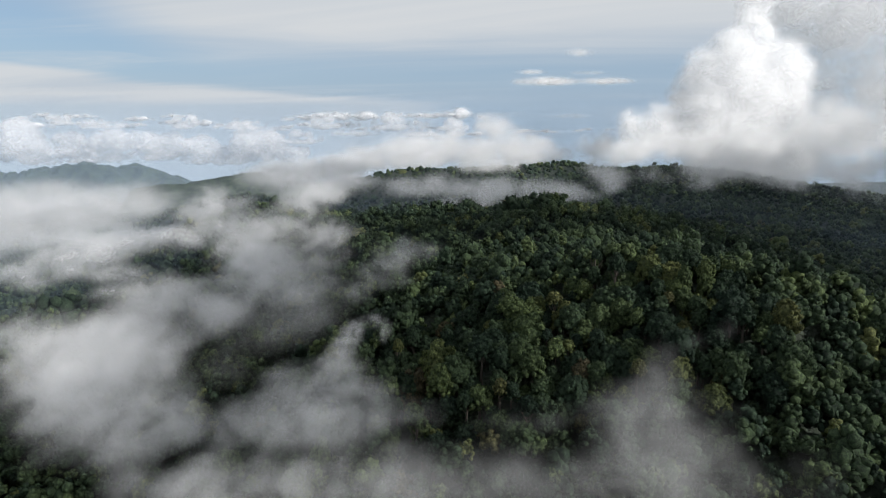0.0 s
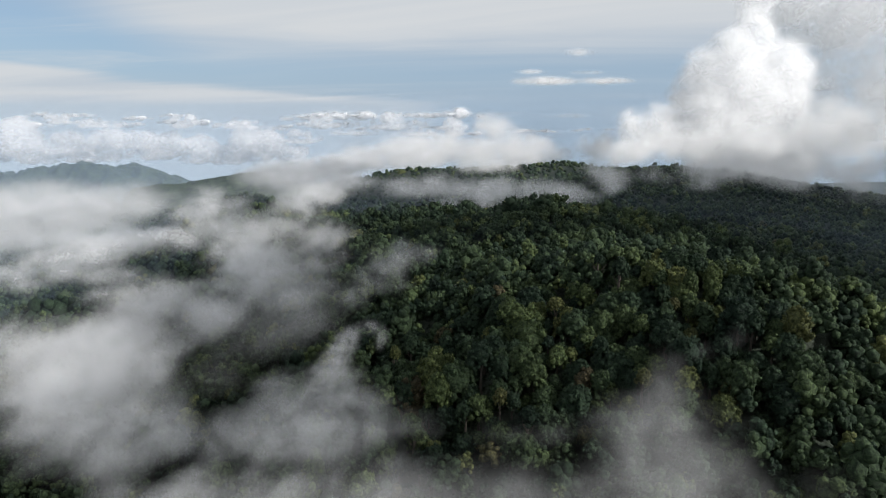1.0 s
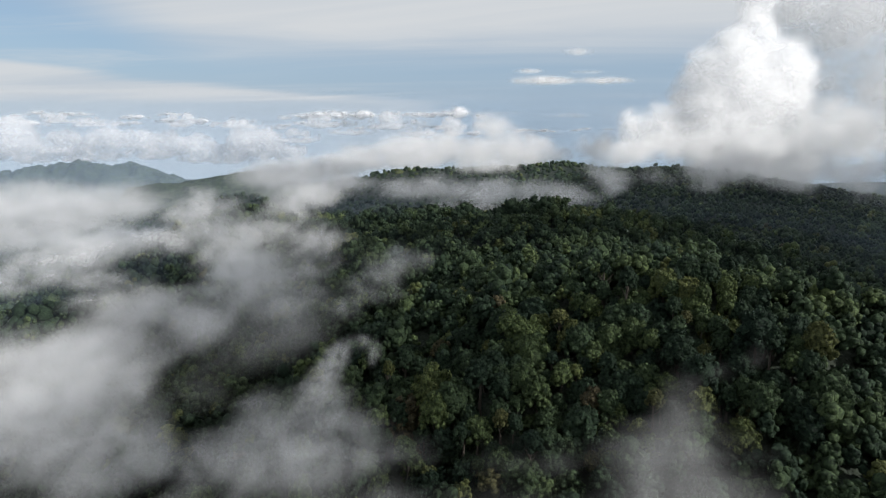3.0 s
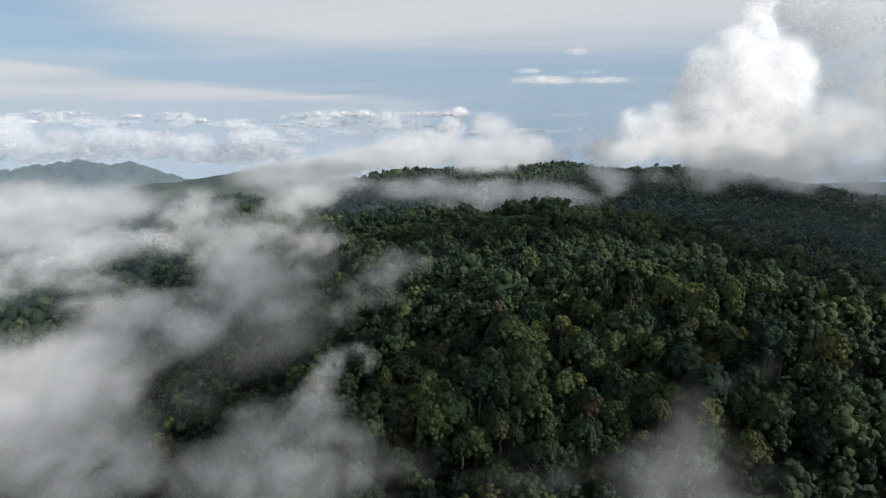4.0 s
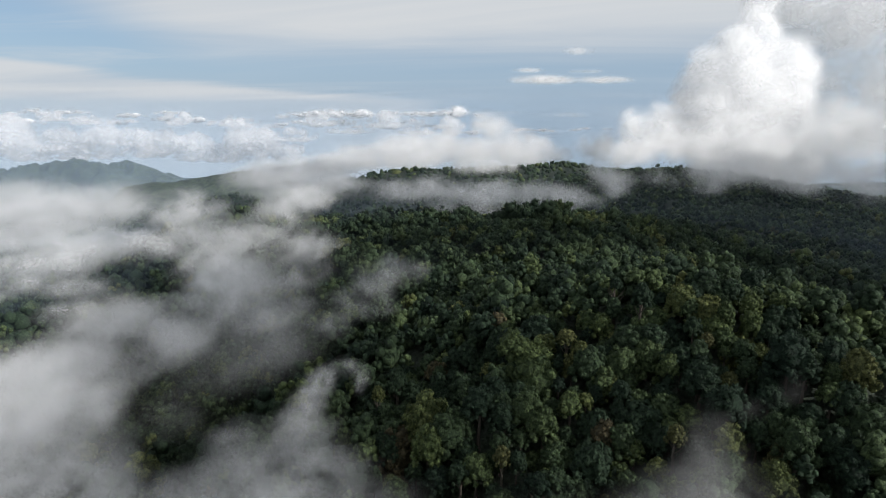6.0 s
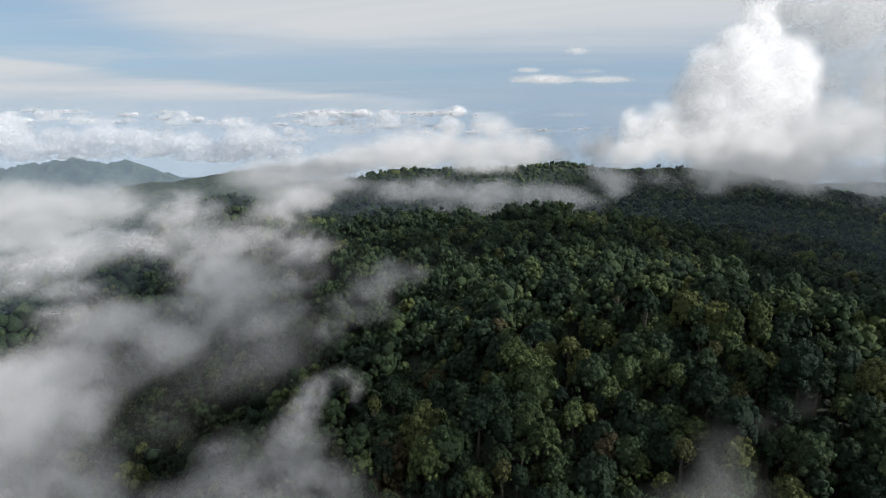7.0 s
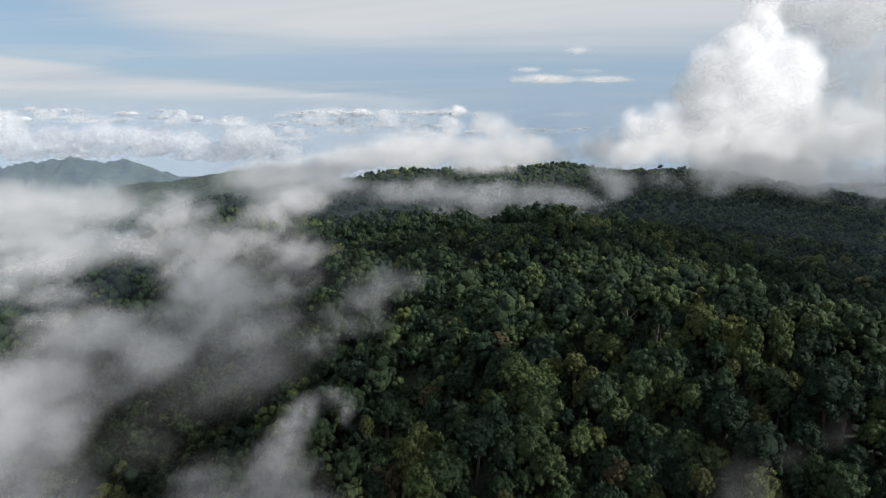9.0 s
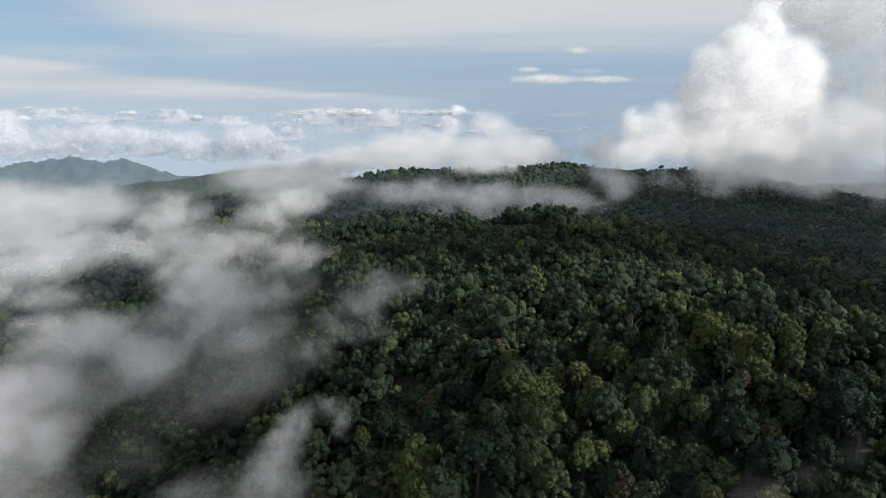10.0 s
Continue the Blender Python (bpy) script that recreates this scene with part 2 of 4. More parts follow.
def land(x, y):
    """Height of the ground under the trees."""
    x, y = np.asarray(x, float), np.asarray(y, float)
    z = 20 - 70 * (1 - np.exp(-((x / 1500) ** 2 + ((y - 600) / 1300) ** 2)))
    for hx, hy, rx, ry, h in HILLS:
        z = z + h * np.exp(-0.5 * (((x - hx) / rx) ** 2 + ((y - hy) / ry) ** 2))
    far = np.clip((np.hypot(x, y - 300) - 250) / 900, 0, 1)
    z = z + (fbm(x / 90, y / 90, 0 * x) - 0.5) * 16 + (1 - 2 * np.abs(fbm(x / 52, y / 70, 0 * x + 9, 2) - 0.5) - 0.75) * 16 + (fbm(x / 330, y / 330, 0 * x + 5) - 0.5) * (20 + 70 * far)
    z = z - 260 * np.clip((np.hypot(x, y - 500) - 1500) / 2500, 0, 1) ** 1.2
    beyond = np.clip((y - 850) / 450, 0, 1)
    z = z - 75 * beyond * beyond * (3 - 2 * beyond)
    bumps = (fbm(x / 70, y / 70, 0 * x + 4, 3) - 0.5) * 14
    for crest_y, fall, corners in RIDGES:
        cx, cz = np.array(corners).T
        top = np.interp(x, cx, cz) - fall * (np.sqrt((y - crest_y) ** 2 + 900) - 30) - 0.4 * np.maximum(0, np.maximum(cx[0] - x, x - cx[-1])) + bumps
        z = np.maximum(z, top) + 6 * np.exp(-np.abs(z - top) / 8)
    return z


def mesh_from(name, verts, faces, smooth=True):
    """A mesh from arrays of corners and of triangles or quads."""
    me = bpy.data.meshes.new(name)
    n, sides = faces.shape
    me.vertices.add(len(verts))
    me.vertices.foreach_set("co", np.ascontiguousarray(verts, np.float32).ravel())
    me.loops.add(n * sides)
    me.loops.foreach_set("vertex_index", np.ascontiguousarray(faces, np.int32).ravel())
    me.polygons.add(n)
    me.polygons.foreach_set("loop_start", np.arange(0, n * sides, sides, dtype=np.int32))
    me.polygons.foreach_set("use_smooth", np.full(n, smooth))
    me.update(calc_edges=True)
    return me


def values_on(me, name, values):
    me.attributes.new(name, "FLOAT", "POINT").data.foreach_set("value", np.ascontiguousarray(values, np.float32))


def grid_faces(nx, ny):
    a = (np.arange(nx - 1)[:, None] * ny + np.arange(ny - 1)).ravel()
    return np.stack([a, a + ny, a + ny + 1, a + 1], 1)


# one sheet of ground, fine near the flight and coarse far off
gx = np.concatenate([-np.geomspace(8000, 640, 26), np.arange(-620, 621, 10.0), np.geomspace(640, 8000, 26)])
gy = np.concatenate([-np.geomspace(6000, 300, 12), np.arange(-280, 1001, 10.0), np.arange(1020, 1701, 20.0), np.geomspace(1740, 9000, 45)])
X, Y = np.meshgrid(gx, gy, indexing="ij")
Z = land(X, Y)
ground = new("ground", mesh_from("ground", np.stack([X.ravel(), Y.ravel(), Z.ravel()], 1), grid_faces(len(gx), len(gy))))
ground.data.materials.append(FLOOR)
tagged(ground, "dark forest floor of folded green hills", "ground", kind="structure")


# ---- trees ----
def ball(cuts):
    bm = bmesh.new()
    bmesh.ops.create_icosphere(bm, subdivisions=cuts, radius=1)
    v = np.array([p.co[:] for p in bm.verts])
    f = np.array([[p.index for p in q.verts] for q in bm.faces])
    bm.free()
    return v, f


BALLS = {n: ball(n) for n in (1, 2)}


def crown_shape(seed, lumps, cuts, leaves, leaf, spread=1.0, tall=0.75):
    """A crown of unit radius over its base at z = 0: rounded clumps set in a dome, covered by tufts of leaves."""
    r = np.random.default_rng(seed)
    at, size = [], []
    for i in range(lumps):
        h = (i + 0.5) / lumps
        a = i * 2.39996 + r.uniform(-0.5, 0.5)
        out = math.sqrt(max(0.0, 1 - h**2.2)) * 0.74 * spread * r.uniform(0.8, 1.15)
        at.append((out * math.cos(a), out * math.sin(a), 0.06 + tall * h * r.uniform(0.88, 1.1)))
        size.append(r.uniform(0.26, 0.46) * (9 / lumps) ** 0.42)
    at, size = np.array(at), np.array(size)
    bv, bf = BALLS[cuts]
    cv, cf = BALLS[2 if lumps > 20 else 1]
    verts, faces, n = ([cv * (0.62 * spread, 0.62 * spread, 0.5 * tall) + (0, 0, 0.08 + 0.48 * tall)], [cf], len(cv)) if lumps > 5 else ([], [], 0)  # the shaded heart of the crown
    for c, s in zip(at, size):
        v = bv * s * 0.93
        v = v * (1 + 0.5 * (fbm(v[:, 0] * 3 / s + c[0] * 9, v[:, 1] * 3 / s + c[1] * 9, v[:, 2] * 3 / s + seed, 2) - 0.5))[:, None]
        v[:, 2] *= 0.85
        verts.append(v + c)
        faces.append(bf + n)
        n += len(v)
    if leaves:
        which = r.choice(lumps, leaves * 2, p=size**2 / (size**2).sum())
        d = r.normal(size=(leaves * 2, 3))
        d[:, 2] = np.abs(d[:, 2]) * 1.1 - 0.25
        d /= np.linalg.norm(d, axis=1)[:, None]
        p = at[which] + d * size[which][:, None] * (1, 1, 0.85) * r.uniform(0.92, 1.12, (leaves * 2, 1))
        buried = (np.linalg.norm((p[:, None] - at[None]) / (1, 1, 0.85), axis=2) < size[None] * 0.9).any(1)
        p, d = p[~buried][:leaves], d[~buried][:leaves]
        tilt = d + r.normal(scale=0.45, size=d.shape)
        tilt /= np.linalg.norm(tilt, axis=1)[:, None]
        side = np.cross(tilt, r.normal(size=d.shape))
        side /= np.linalg.norm(side, axis=1)[:, None]
        along = np.cross(tilt, side)
        s = leaf * r.uniform(0.6, 1.3, (len(p), 1))
        q = np.stack([p - along * s, p + side * s * 0.62 - tilt * s * 0.25, p + along * s * 1.1 + tilt * s * 0.1, p - side * s * 0.62 - tilt * s * 0.25], 1)
        base = n + 4 * np.arange(len(p))[:, None]
        verts.append(q.reshape(-1, 3))
        faces.append(np.concatenate([base + (0, 1, 2), base + (0, 2, 3)]))
    return np.concatenate(verts), np.concatenate(faces)


def trunk_shape(seed, limbs):
    """A tapered trunk of unit height with limbs that reach into the crown."""
    r = np.random.default_rng(seed)
    verts, faces = [], []

    def tube(points, radii, sides=6):
        start = sum(len(v) for v in verts)
        ring = np.linspace(0, 2 * math.pi, sides, endpoint=False)
        v = np.concatenate([np.stack([p[0] + q * np.cos(ring), p[1] + q * np.sin(ring), np.full(sides, p[2])], 1) for p, q in zip(points, radii)])
        verts.append(v)
        for i in range(len(points) - 1):
            for j in range(sides):
                a, b = start + i * sides + j, start + i * sides + (j + 1) % sides
                faces.append((a, b, b + sides, a + sides))

    tube([(0, 0, -0.06), (0.01, 0, 0.25), (0.02, 0.01, 0.5), (0.02, 0.02, 0.8)], [0.045, 0.028, 0.022, 0.010])
    for i in range(limbs):
        a = i * 2.4 + r.uniform(-0.4, 0.4)
        h = r.uniform(0.42, 0.6)
        reach = r.uniform(0.12, 0.2)
        tube([(0.015, 0.01, h), (reach * 0.5 * math.cos(a), reach * 0.5 * math.sin(a), h + 0.09), (reach * math.cos(a), reach * math.sin(a), h + 0.2)], [0.014, 0.010, 0.005], 5)
    return np.concatenate(verts), np.array(faces)


def tree_sites(x0, x1, y0, y1, step, seed):
    """Places of trees on a shaken grid: x, y, crown radius, height, turn, tint."""
    r = np.random.default_rng(seed)
    xs, ys = np.meshgrid(np.arange(x0, x1, step), np.arange(y0, y1, step * 0.87), indexing="ij")
    xs = xs + step * 0.5 * (np.arange(xs.shape[1]) % 2)
    xs, ys = (xs + r.uniform(-0.38, 0.38, xs.shape) * step).ravel(), (ys + r.uniform(-0.38, 0.38, ys.shape) * step).ravel()
    n = len(xs)
    radius = step * 0.60 * np.exp(r.normal(0, 0.30, n))
    giant = r.random(n) < 0.07
    radius = np.where(giant, radius * 1.4, radius)
    grove = fbm(xs / 60, ys / 60, 0 * xs + 2, 2)
    height = 12.0 + 6 * (grove - 0.5) + r.normal(0, 3.0, n) + np.where(giant, 4.5, 0)
    tint = np.clip(r.normal(0.47, 0.20, n) + (grove - 0.5) * 0.3, 0, 0.94)
    tint = np.where(r.random(n) < 0.006, r.uniform(0.93, 1.0, n), tint)
    return np.stack([xs, ys, radius, height, r.uniform(0, 6.283, n), tint], 1)


def in_view(s):
    return s[np.abs(s[:, 0]) < 0.76 * s[:, 1] + 45]


def canopy(name, sites, shapes, label):
    """Many crowns joined: one mass of trees."""
    r = np.random.default_rng(len(sites))
    pick = r.integers(0, len(shapes), len(sites))
    verts, faces, tint, n = [], [], [], 0
    for kind, (v, f) in enumerate(shapes):
        s = sites[pick == kind]
        c, q = np.cos(s[:, 4]), np.sin(s[:, 4])
        x = (v[None, :, 0] * c[:, None] - v[None, :, 1] * q[:, None]) * s[:, 2:3]
        y = (v[None, :, 0] * q[:, None] + v[None, :, 1] * c[:, None]) * s[:, 2:3]
        z = v[None, :, 2] * s[:, 2:3] * 1.3
        ground_z = land(s[:, 0], s[:, 1])
        base = ground_z + s[:, 3] - 1.25 * s[:, 2] * 1.3
        verts.append(np.stack([x + s[:, 0:1], y + s[:, 1:2], z + base[:, None]], 2).reshape(-1, 3))
        faces.append((f[None] + n + (np.arange(len(s)) * len(v))[:, None, None]).reshape(-1, 3))
        tint.append(np.repeat(s[:, 5], len(v)))
        n += len(v) * len(s)
    me = mesh_from(name, np.concatenate(verts), np.concatenate(faces))
    values_on(me, "tint", np.concatenate(tint))
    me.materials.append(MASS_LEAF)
    return tagged(new(name, me), label, "forest", kind="stuff")


HERO = (-20, 150, 205, 290)  # the stretch of hillside that the flight comes nearest to
all_near = in_view(tree_sites(-420, 420, 150, 430, 7.0, 11))
all_near[:, 2] *= 1.14
hero_mask = (all_near[:, 0] > HERO[0]) & (all_near[:, 0] < HERO[1]) & (all_near[:, 1] > HERO[2]) & (all_near[:, 1] < HERO[3])
hero, near = all_near[hero_mask], all_near[~hero_mask]
near = np.concatenate([near, hero[300:]])
hero = hero[:300]

CROWNS = [crown_shape(i, 40 + 3 * (i % 4), 1, 1000, 0.068, 1.0, 0.95 + 0.13 * (i % 4)) for i in range(9)]
TRUNKS = [trunk_shape(i, 5) for i in range(3)]
crown_meshes, trunk_meshes = [], []
for v, f in CROWNS:
    crown_meshes.append(mesh_from("crown", v, f))
    crown_meshes[-1].materials.append(NEAR_LEAF)
for v, f in TRUNKS:
    trunk_meshes.append(mesh_from("trunk", v, f))
    trunk_meshes[-1].materials.append(BARK)
for i, (x, y, radius, height, turn, tint) in enumerate(hero.tolist()):
    tree = new("tree")
    tree.empty_display_size = 0.5
    tree.matrix_world = Matrix.Translation((x, y, float(land(x, y)))) @ Matrix.Rotation(turn, 4, "Z")
    shade = "yellow-green" if tint > 0.8 else "dark green" if tint < 0.4 else "mid-green"
    size = "broad" if radius > 4.8 else "small" if radius < 3.2 else "rounded"
    tagged(tree, f"{size} {shade} rainforest tree with a clumped crown on a hillside", "tree", "trees on the near hillside")
    trunk = new("trunk", trunk_meshes[i % 3])
    trunk.parent, trunk.scale = tree, (height, height, height)
    crown = new("crown", crown_meshes[i % 9])
    crown.parent, crown.scale = tree, (radius * (0.88 + 0.05 * (i % 6)), radius * (1.12 - 0.04 * (i % 7)), radius * 1.3)
    crown.location.z = height - 1.25 * radius * 1.3

MID_SHAPES = [crown_shape(20 + i, 12, 1, 36, 0.17, 1.0, 0.90 + 0.12 * (i % 4)) for i in range(8)]
CREST_SHAPES = [crown_shape(110 + i, 6, 1, 60, 0.2, 1.0, 0.75 + 0.1 * (i % 4)) for i in range(6)]
FAR_SHAPES = [crown_shape(40 + i, 4, 1, 0, 0) for i in range(6)]
DOTS = [crown_shape(60 + i, 2, 1, 0, 0, 0.6) for i in range(5)]
hidden = near[:, 0] < -190  # mostly under the mist
canopy("forest_near", near[~hidden], MID_SHAPES, "dense rainforest canopy of clumped crowns on the near slopes")
below = tree_sites(-190, 190, -70, 150, 8.5, 17)
canopy("forest_below", below, FAR_SHAPES, "dark rainforest canopy at the foot of the hill")
canopy("forest_valley", near[hidden], CREST_SHAPES, "green rainforest canopy on the valley floor under mist")
middle = in_view(np.concatenate([tree_sites(-150, 700, 430, 900, 9.2, 12), tree_sites(-700, -150, 430, 900, 12.0, 16)]))
crest = (middle[:, 0] > -130) & (middle[:, 0] < 270) & (middle[:, 1] < 680)
canopy("forest_crest", middle[crest], CREST_SHAPES, "sunlit rainforest canopy along the hill's crest")
middle[:, 2] *= np.where(crest, 1.0, 0.86)
canopy("forest_middle", middle[~crest], FAR_SHAPES, "dense green canopy on the ridges farther off")
slope = in_view(tree_sites(-300, 900, 900, 1260, 12.0, 15))
slope[:, 2] *= 0.85
slope[:, 3] *= 0.7
canopy("forest_slope", slope, FAR_SHAPES, "dark shaded rainforest canopy on the far slope")
far = in_view(tree_sites(-1300, 1300, 900, 2150, 17.0, 13))
far[:, 2] *= 0.62
far[:, 3] *= 0.55
far = far[(far[:, 0] < -300) | ((far[:, 1] > 1260) & (far[:, 1] < 1750))]
canopy("forest_far", far, DOTS, "hazy dark green canopy on the far ridges")


# ---- mist: stacks of thin torn sheets, hung in the air ----
def puff(x, y, z, rx, ry, rz, amount):
    return x, y, z, rx, ry, rz, amount


# clear gaps in the mist, through which the valley's trees show
GAPS = [
    puff(-275, 459, 51, 26, 31, 10, 1.1), puff(-277, 431, 48, 13, 20, 9, 0.9), puff(-222, 549, 63, 19, 22, 9, 0.8), puff(-201, 489, 62, 8, 20, 9, 0.7),
    puff(-270, 585, 50, 17, 20, 9, 0.5), puff(-211, 701, 94, 20, 24, 11, 1.0), puff(-527, 797, 9, 20, 24, 12, 0.9), puff(-83, 569, 102, 16, 20, 13, 1.0),
    puff(-979, 1939, -123, 84, 101, 20, 0.7), puff(-114, 323, 63, 17, 21, 10, 0.8), puff(-119, 297, 60, 11, 20, 9, 0.8),
]


def mist(name, label, mat, puffs, cell, gap, seed, swell=5.0):
    p = np.array(puffs)
    low, high = (p[:, :3] - 2.4 * p[:, 3:6]).min(0), (p[:, :3] + 2.4 * p[:, 3:6]).max(0)
    xs, ys = np.arange(low[0], high[0] + cell, cell), np.arange(low[1], high[1] + cell, cell)
    gx_, gy_ = np.meshgrid(xs, ys, indexing="ij")
    ground_z = land(gx_, gy_) + 11
    verts, faces, dense, n = [], [], [], 0
    level, quads = low[2], grid_faces(len(xs), len(ys))
    while level < high[2]:
        z = level + swell * 2 * (fbm(gx_ / (cell * 6), gy_ / (cell * 6), 0 * gx_ + seed, 3) - 0.5) + gap * 0.8 * (fbm(gx_ / (cell * 3), gy_ / (cell * 3), 0 * gx_ + level, 2) - 0.5)
        d = 0
        for x, y, pz, rx, ry, rz, amount in puffs:
            d = d + amount * np.exp(-0.5 * (((gx_ - x) / rx) ** 2 + ((gy_ - y) / ry) ** 2 + ((z - pz) / rz) ** 2))
        for x, y, pz, rx, ry, rz, amount in GAPS:
            d = d - amount * np.exp(-0.5 * (((gx_ - x) / rx) ** 2 + ((gy_ - y) / ry) ** 2 + ((z - pz) / rz) ** 2))
        d = np.clip(d, 0, 1) * np.clip((z - ground_z + 4) / 9, 0, 1)
        d = d.ravel()
        keep = quads[(d[quads] > 0.09).any(1)]
        if len(keep):
            used, back = np.unique(keep, return_inverse=True)
            verts.append(np.stack([gx_.ravel(), gy_.ravel(), z.ravel()], 1)[used])
            faces.append(back.reshape(-1, 4) + n)
            dense.append(d[used])
            n += len(used)
        level += gap
    me = mesh_from(name, np.concatenate(verts), np.concatenate(faces))
    values_on(me, "thick", np.concatenate(dense))
    me.materials.append(mat)
    return tagged(new(name, me), label, "mist", kind="stuff")


# Unseen cloud sheets, added out of view to darken chosen slopes and mist.
SHADE = vapour("shade_cloud", 150, 0.85, 0.5, through_=0.2)
mist("overhead_cloud", "unseen broken cloud sheets added overhead to shade the slopes", SHADE, [
    puff(753, -170, 430, 105, 50, 14, 0.5), puff(883, -160, 430, 80, 55, 14, 0.4), puff(643, 475, 430, 130, 60, 14, 0.8), puff(545, 0, 430, 38, 70, 14, 1.8), puff(560, -60, 430, 40, 45, 14, 1.2), puff(610, -75, 430, 42, 42, 14, 1.1), puff(690, -85, 430, 60, 45, 14, 0.35), puff(430, 230, 430, 80, 90, 14, 0.8), puff(528, 70, 430, 34, 52, 14, 1.5), puff(668, 225, 430, 75, 38, 14, 1.1),
    puff(1183, 400, 440, 240, 230, 14, 2.5), puff(1393, 580, 440, 190, 190, 14, 2.5), puff(993, 160, 440, 95, 115, 14, 2.4), puff(623, 820, 450, 230, 240, 14, 1.8),
    puff(1093, 270, 440, 110, 110, 14, 2.4),
    puff(1113, 520, 440, 150, 130, 14, 2.5), puff(1250, 640, 440, 160, 100, 14, 2.2), puff(1003, 330, 440, 80, 95, 14, 2.2)], 24, 8.0, 21)
# More unseen sheets, added to the right to dim the clouds over the ridge.
mist("outer_cloud", "unseen cloud sheets added beyond the ridge to dim the clouds there", SHADE, [
    puff(2090, 1130, 740, 200, 220, 16, 0.9), puff(1990, 780, 740, 180, 150, 16, 0.8), puff(2074, 1535, 740, 320, 260, 16, 0.6), puff(2304, 1535, 740, 300, 260, 16, 0.6)], 36, 14.0, 22)


def haze(name, radius, top, fade, cover):
    """A thin veil of hazy air that stands across the view, clear at its top."""
    turn = np.radians(np.arange(30, 151, 1.5))
    rise_ = np.linspace(-420, top, 24)
    a, z = np.meshgrid(turn, rise_, indexing="ij")
    r = radius * (1 + 0.06 * (fbm(a * 9, 0 * a + radius, 0 * a, 3) - 0.5))
    me = mesh_from(name, np.stack([(r * np.cos(a)).ravel(), (r * np.sin(a)).ravel(), z.ravel()], 1), grid_faces(len(turn), len(rise_)))
    values_on(me, "thick", cover * np.clip((top - z.ravel()) / fade, 0, 1) ** 1.5)
    me.materials.append(HAZE)
    return tagged(new(name, me), "thin blue haze between the far ridges", "haze", kind="stuff")


def hazy_air():
    m, n, out = material("hazy_air")
    thick = n.add("ShaderNodeAttribute", attribute="thick").outputs["Fac"]
    body, _ = scatter(n, (0.52, 0.67, 0.88), 0.5)
    clear, mixed = n.add("ShaderNodeBsdfTransparent"), n.add("ShaderNodeMixShader")
    n.put(mixed.inputs[0], thick)
    n.put(mixed.inputs[1], clear.outputs[0])
    n.put(mixed.inputs[2], body)
    n.put(out.inputs[0], mixed.outputs[0])
    return m


HAZE = hazy_air()
for radius, top, fade, cover in ((450, 140, 100, 0.03), (640, 150, 120, 0.06), (900, 150, 120, 0.07), (1250, 170, 140, 0.035), (1700, 200, 160, 0.03), (2400, 250, 180, 0.03), (2950, 270, 200, 0.03), (3550, 300, 220, 0.13), (4480, 320, 240, 0.10)):
    haze("haze", radius, top, fade, cover)


# ---- heaped clouds ----
def shell(field, level, origin, cell):
    """The closed surface on which a field of values takes the given level."""
    corners = [(a, b, c) for a in (0, 1) for b in (0, 1) for c in (0, 1)]
    nx, ny, nz = (s - 1 for s in field.shape)
    total, count = np.zeros((nx, ny, nz, 3)), np.zeros((nx, ny, nz))
    for p in corners:
        for axis in range(3):
            if p[axis]:
                continue
            q = list(p)
            q[axis] = 1
            a = field[p[0]:p[0] + nx, p[1]:p[1] + ny, p[2]:p[2] + nz] - level
            b = field[q[0]:q[0] + nx, q[1]:q[1] + ny, q[2]:q[2] + nz] - level
            cross = (a > 0) != (b > 0)
            t = np.where(cross, a / np.where(cross, a - b, 1), 0)
            for e in range(3):
                total[..., e] += cross * (p[e] + (t if e == axis else 0))
            count += cross
    has = count > 0
    ids = np.full(has.shape, -1)
    ids[has] = np.arange(has.sum())
    verts = (np.argwhere(has) + total[has] / count[has][:, None]) * cell + origin
    inside, faces = field > level, []
    for axis in range(3):
        u, v = (axis + 1) % 3, (axis + 2) % 3
        first = [slice(1, -1)] * 3
        first[axis] = slice(0, -1)
        second = list(first)
        second[axis] = slice(1, None)
        a, b = inside[tuple(first)], inside[tuple(second)]
        at = np.argwhere(a != b)
        flip = b[tuple(at.T)]
        at = at + 1
        at[:, axis] -= 1
        quad = []
        for du, dv in ((1, 1), (0, 1), (0, 0), (1, 0)):
            o = at.copy()
            o[:, u] -= du
            o[:, v] -= dv
            quad.append(ids[tuple(o.T)])
        quad = np.stack(quad, 1)
        quad[flip] = quad[flip][:, ::-1]
        faces.append(quad)
    faces = np.concatenate(faces)
    return verts, faces[(faces >= 0).all(1)]


def heap_field(balls, cell, rough, seed):
    """Where a heap of balls is thick: above 0 inside, broken up by noise."""
    b = np.array(balls)
    reach = b[:, 3].max() * 0.5
    low, high = (b[:, :3] - b[:, 3:4]).min(0) - reach, (b[:, :3] + b[:, 3:4]).max(0) + reach
    x, y, z = np.meshgrid(*(np.arange(l, h + cell, cell) for l, h in zip(low, high)), indexing="ij")
    f = np.full(x.shape, -1e3)
    for bx, by, bz, r in balls:
        f = np.maximum(f, r - np.sqrt((x - bx) ** 2 + (y - by) ** 2 + (z - bz) ** 2))
    size = np.median(b[:, 3])
    f = f + rough * size * 2 * (fbm(x / size * 1.3 + seed, y / size * 1.3, z / size * 1.3, 4) - 0.5)
    f[[0, -1]], f[:, [0, -1]], f[:, :, [0, -1]] = -1e3, -1e3, -1e3
    return f, low


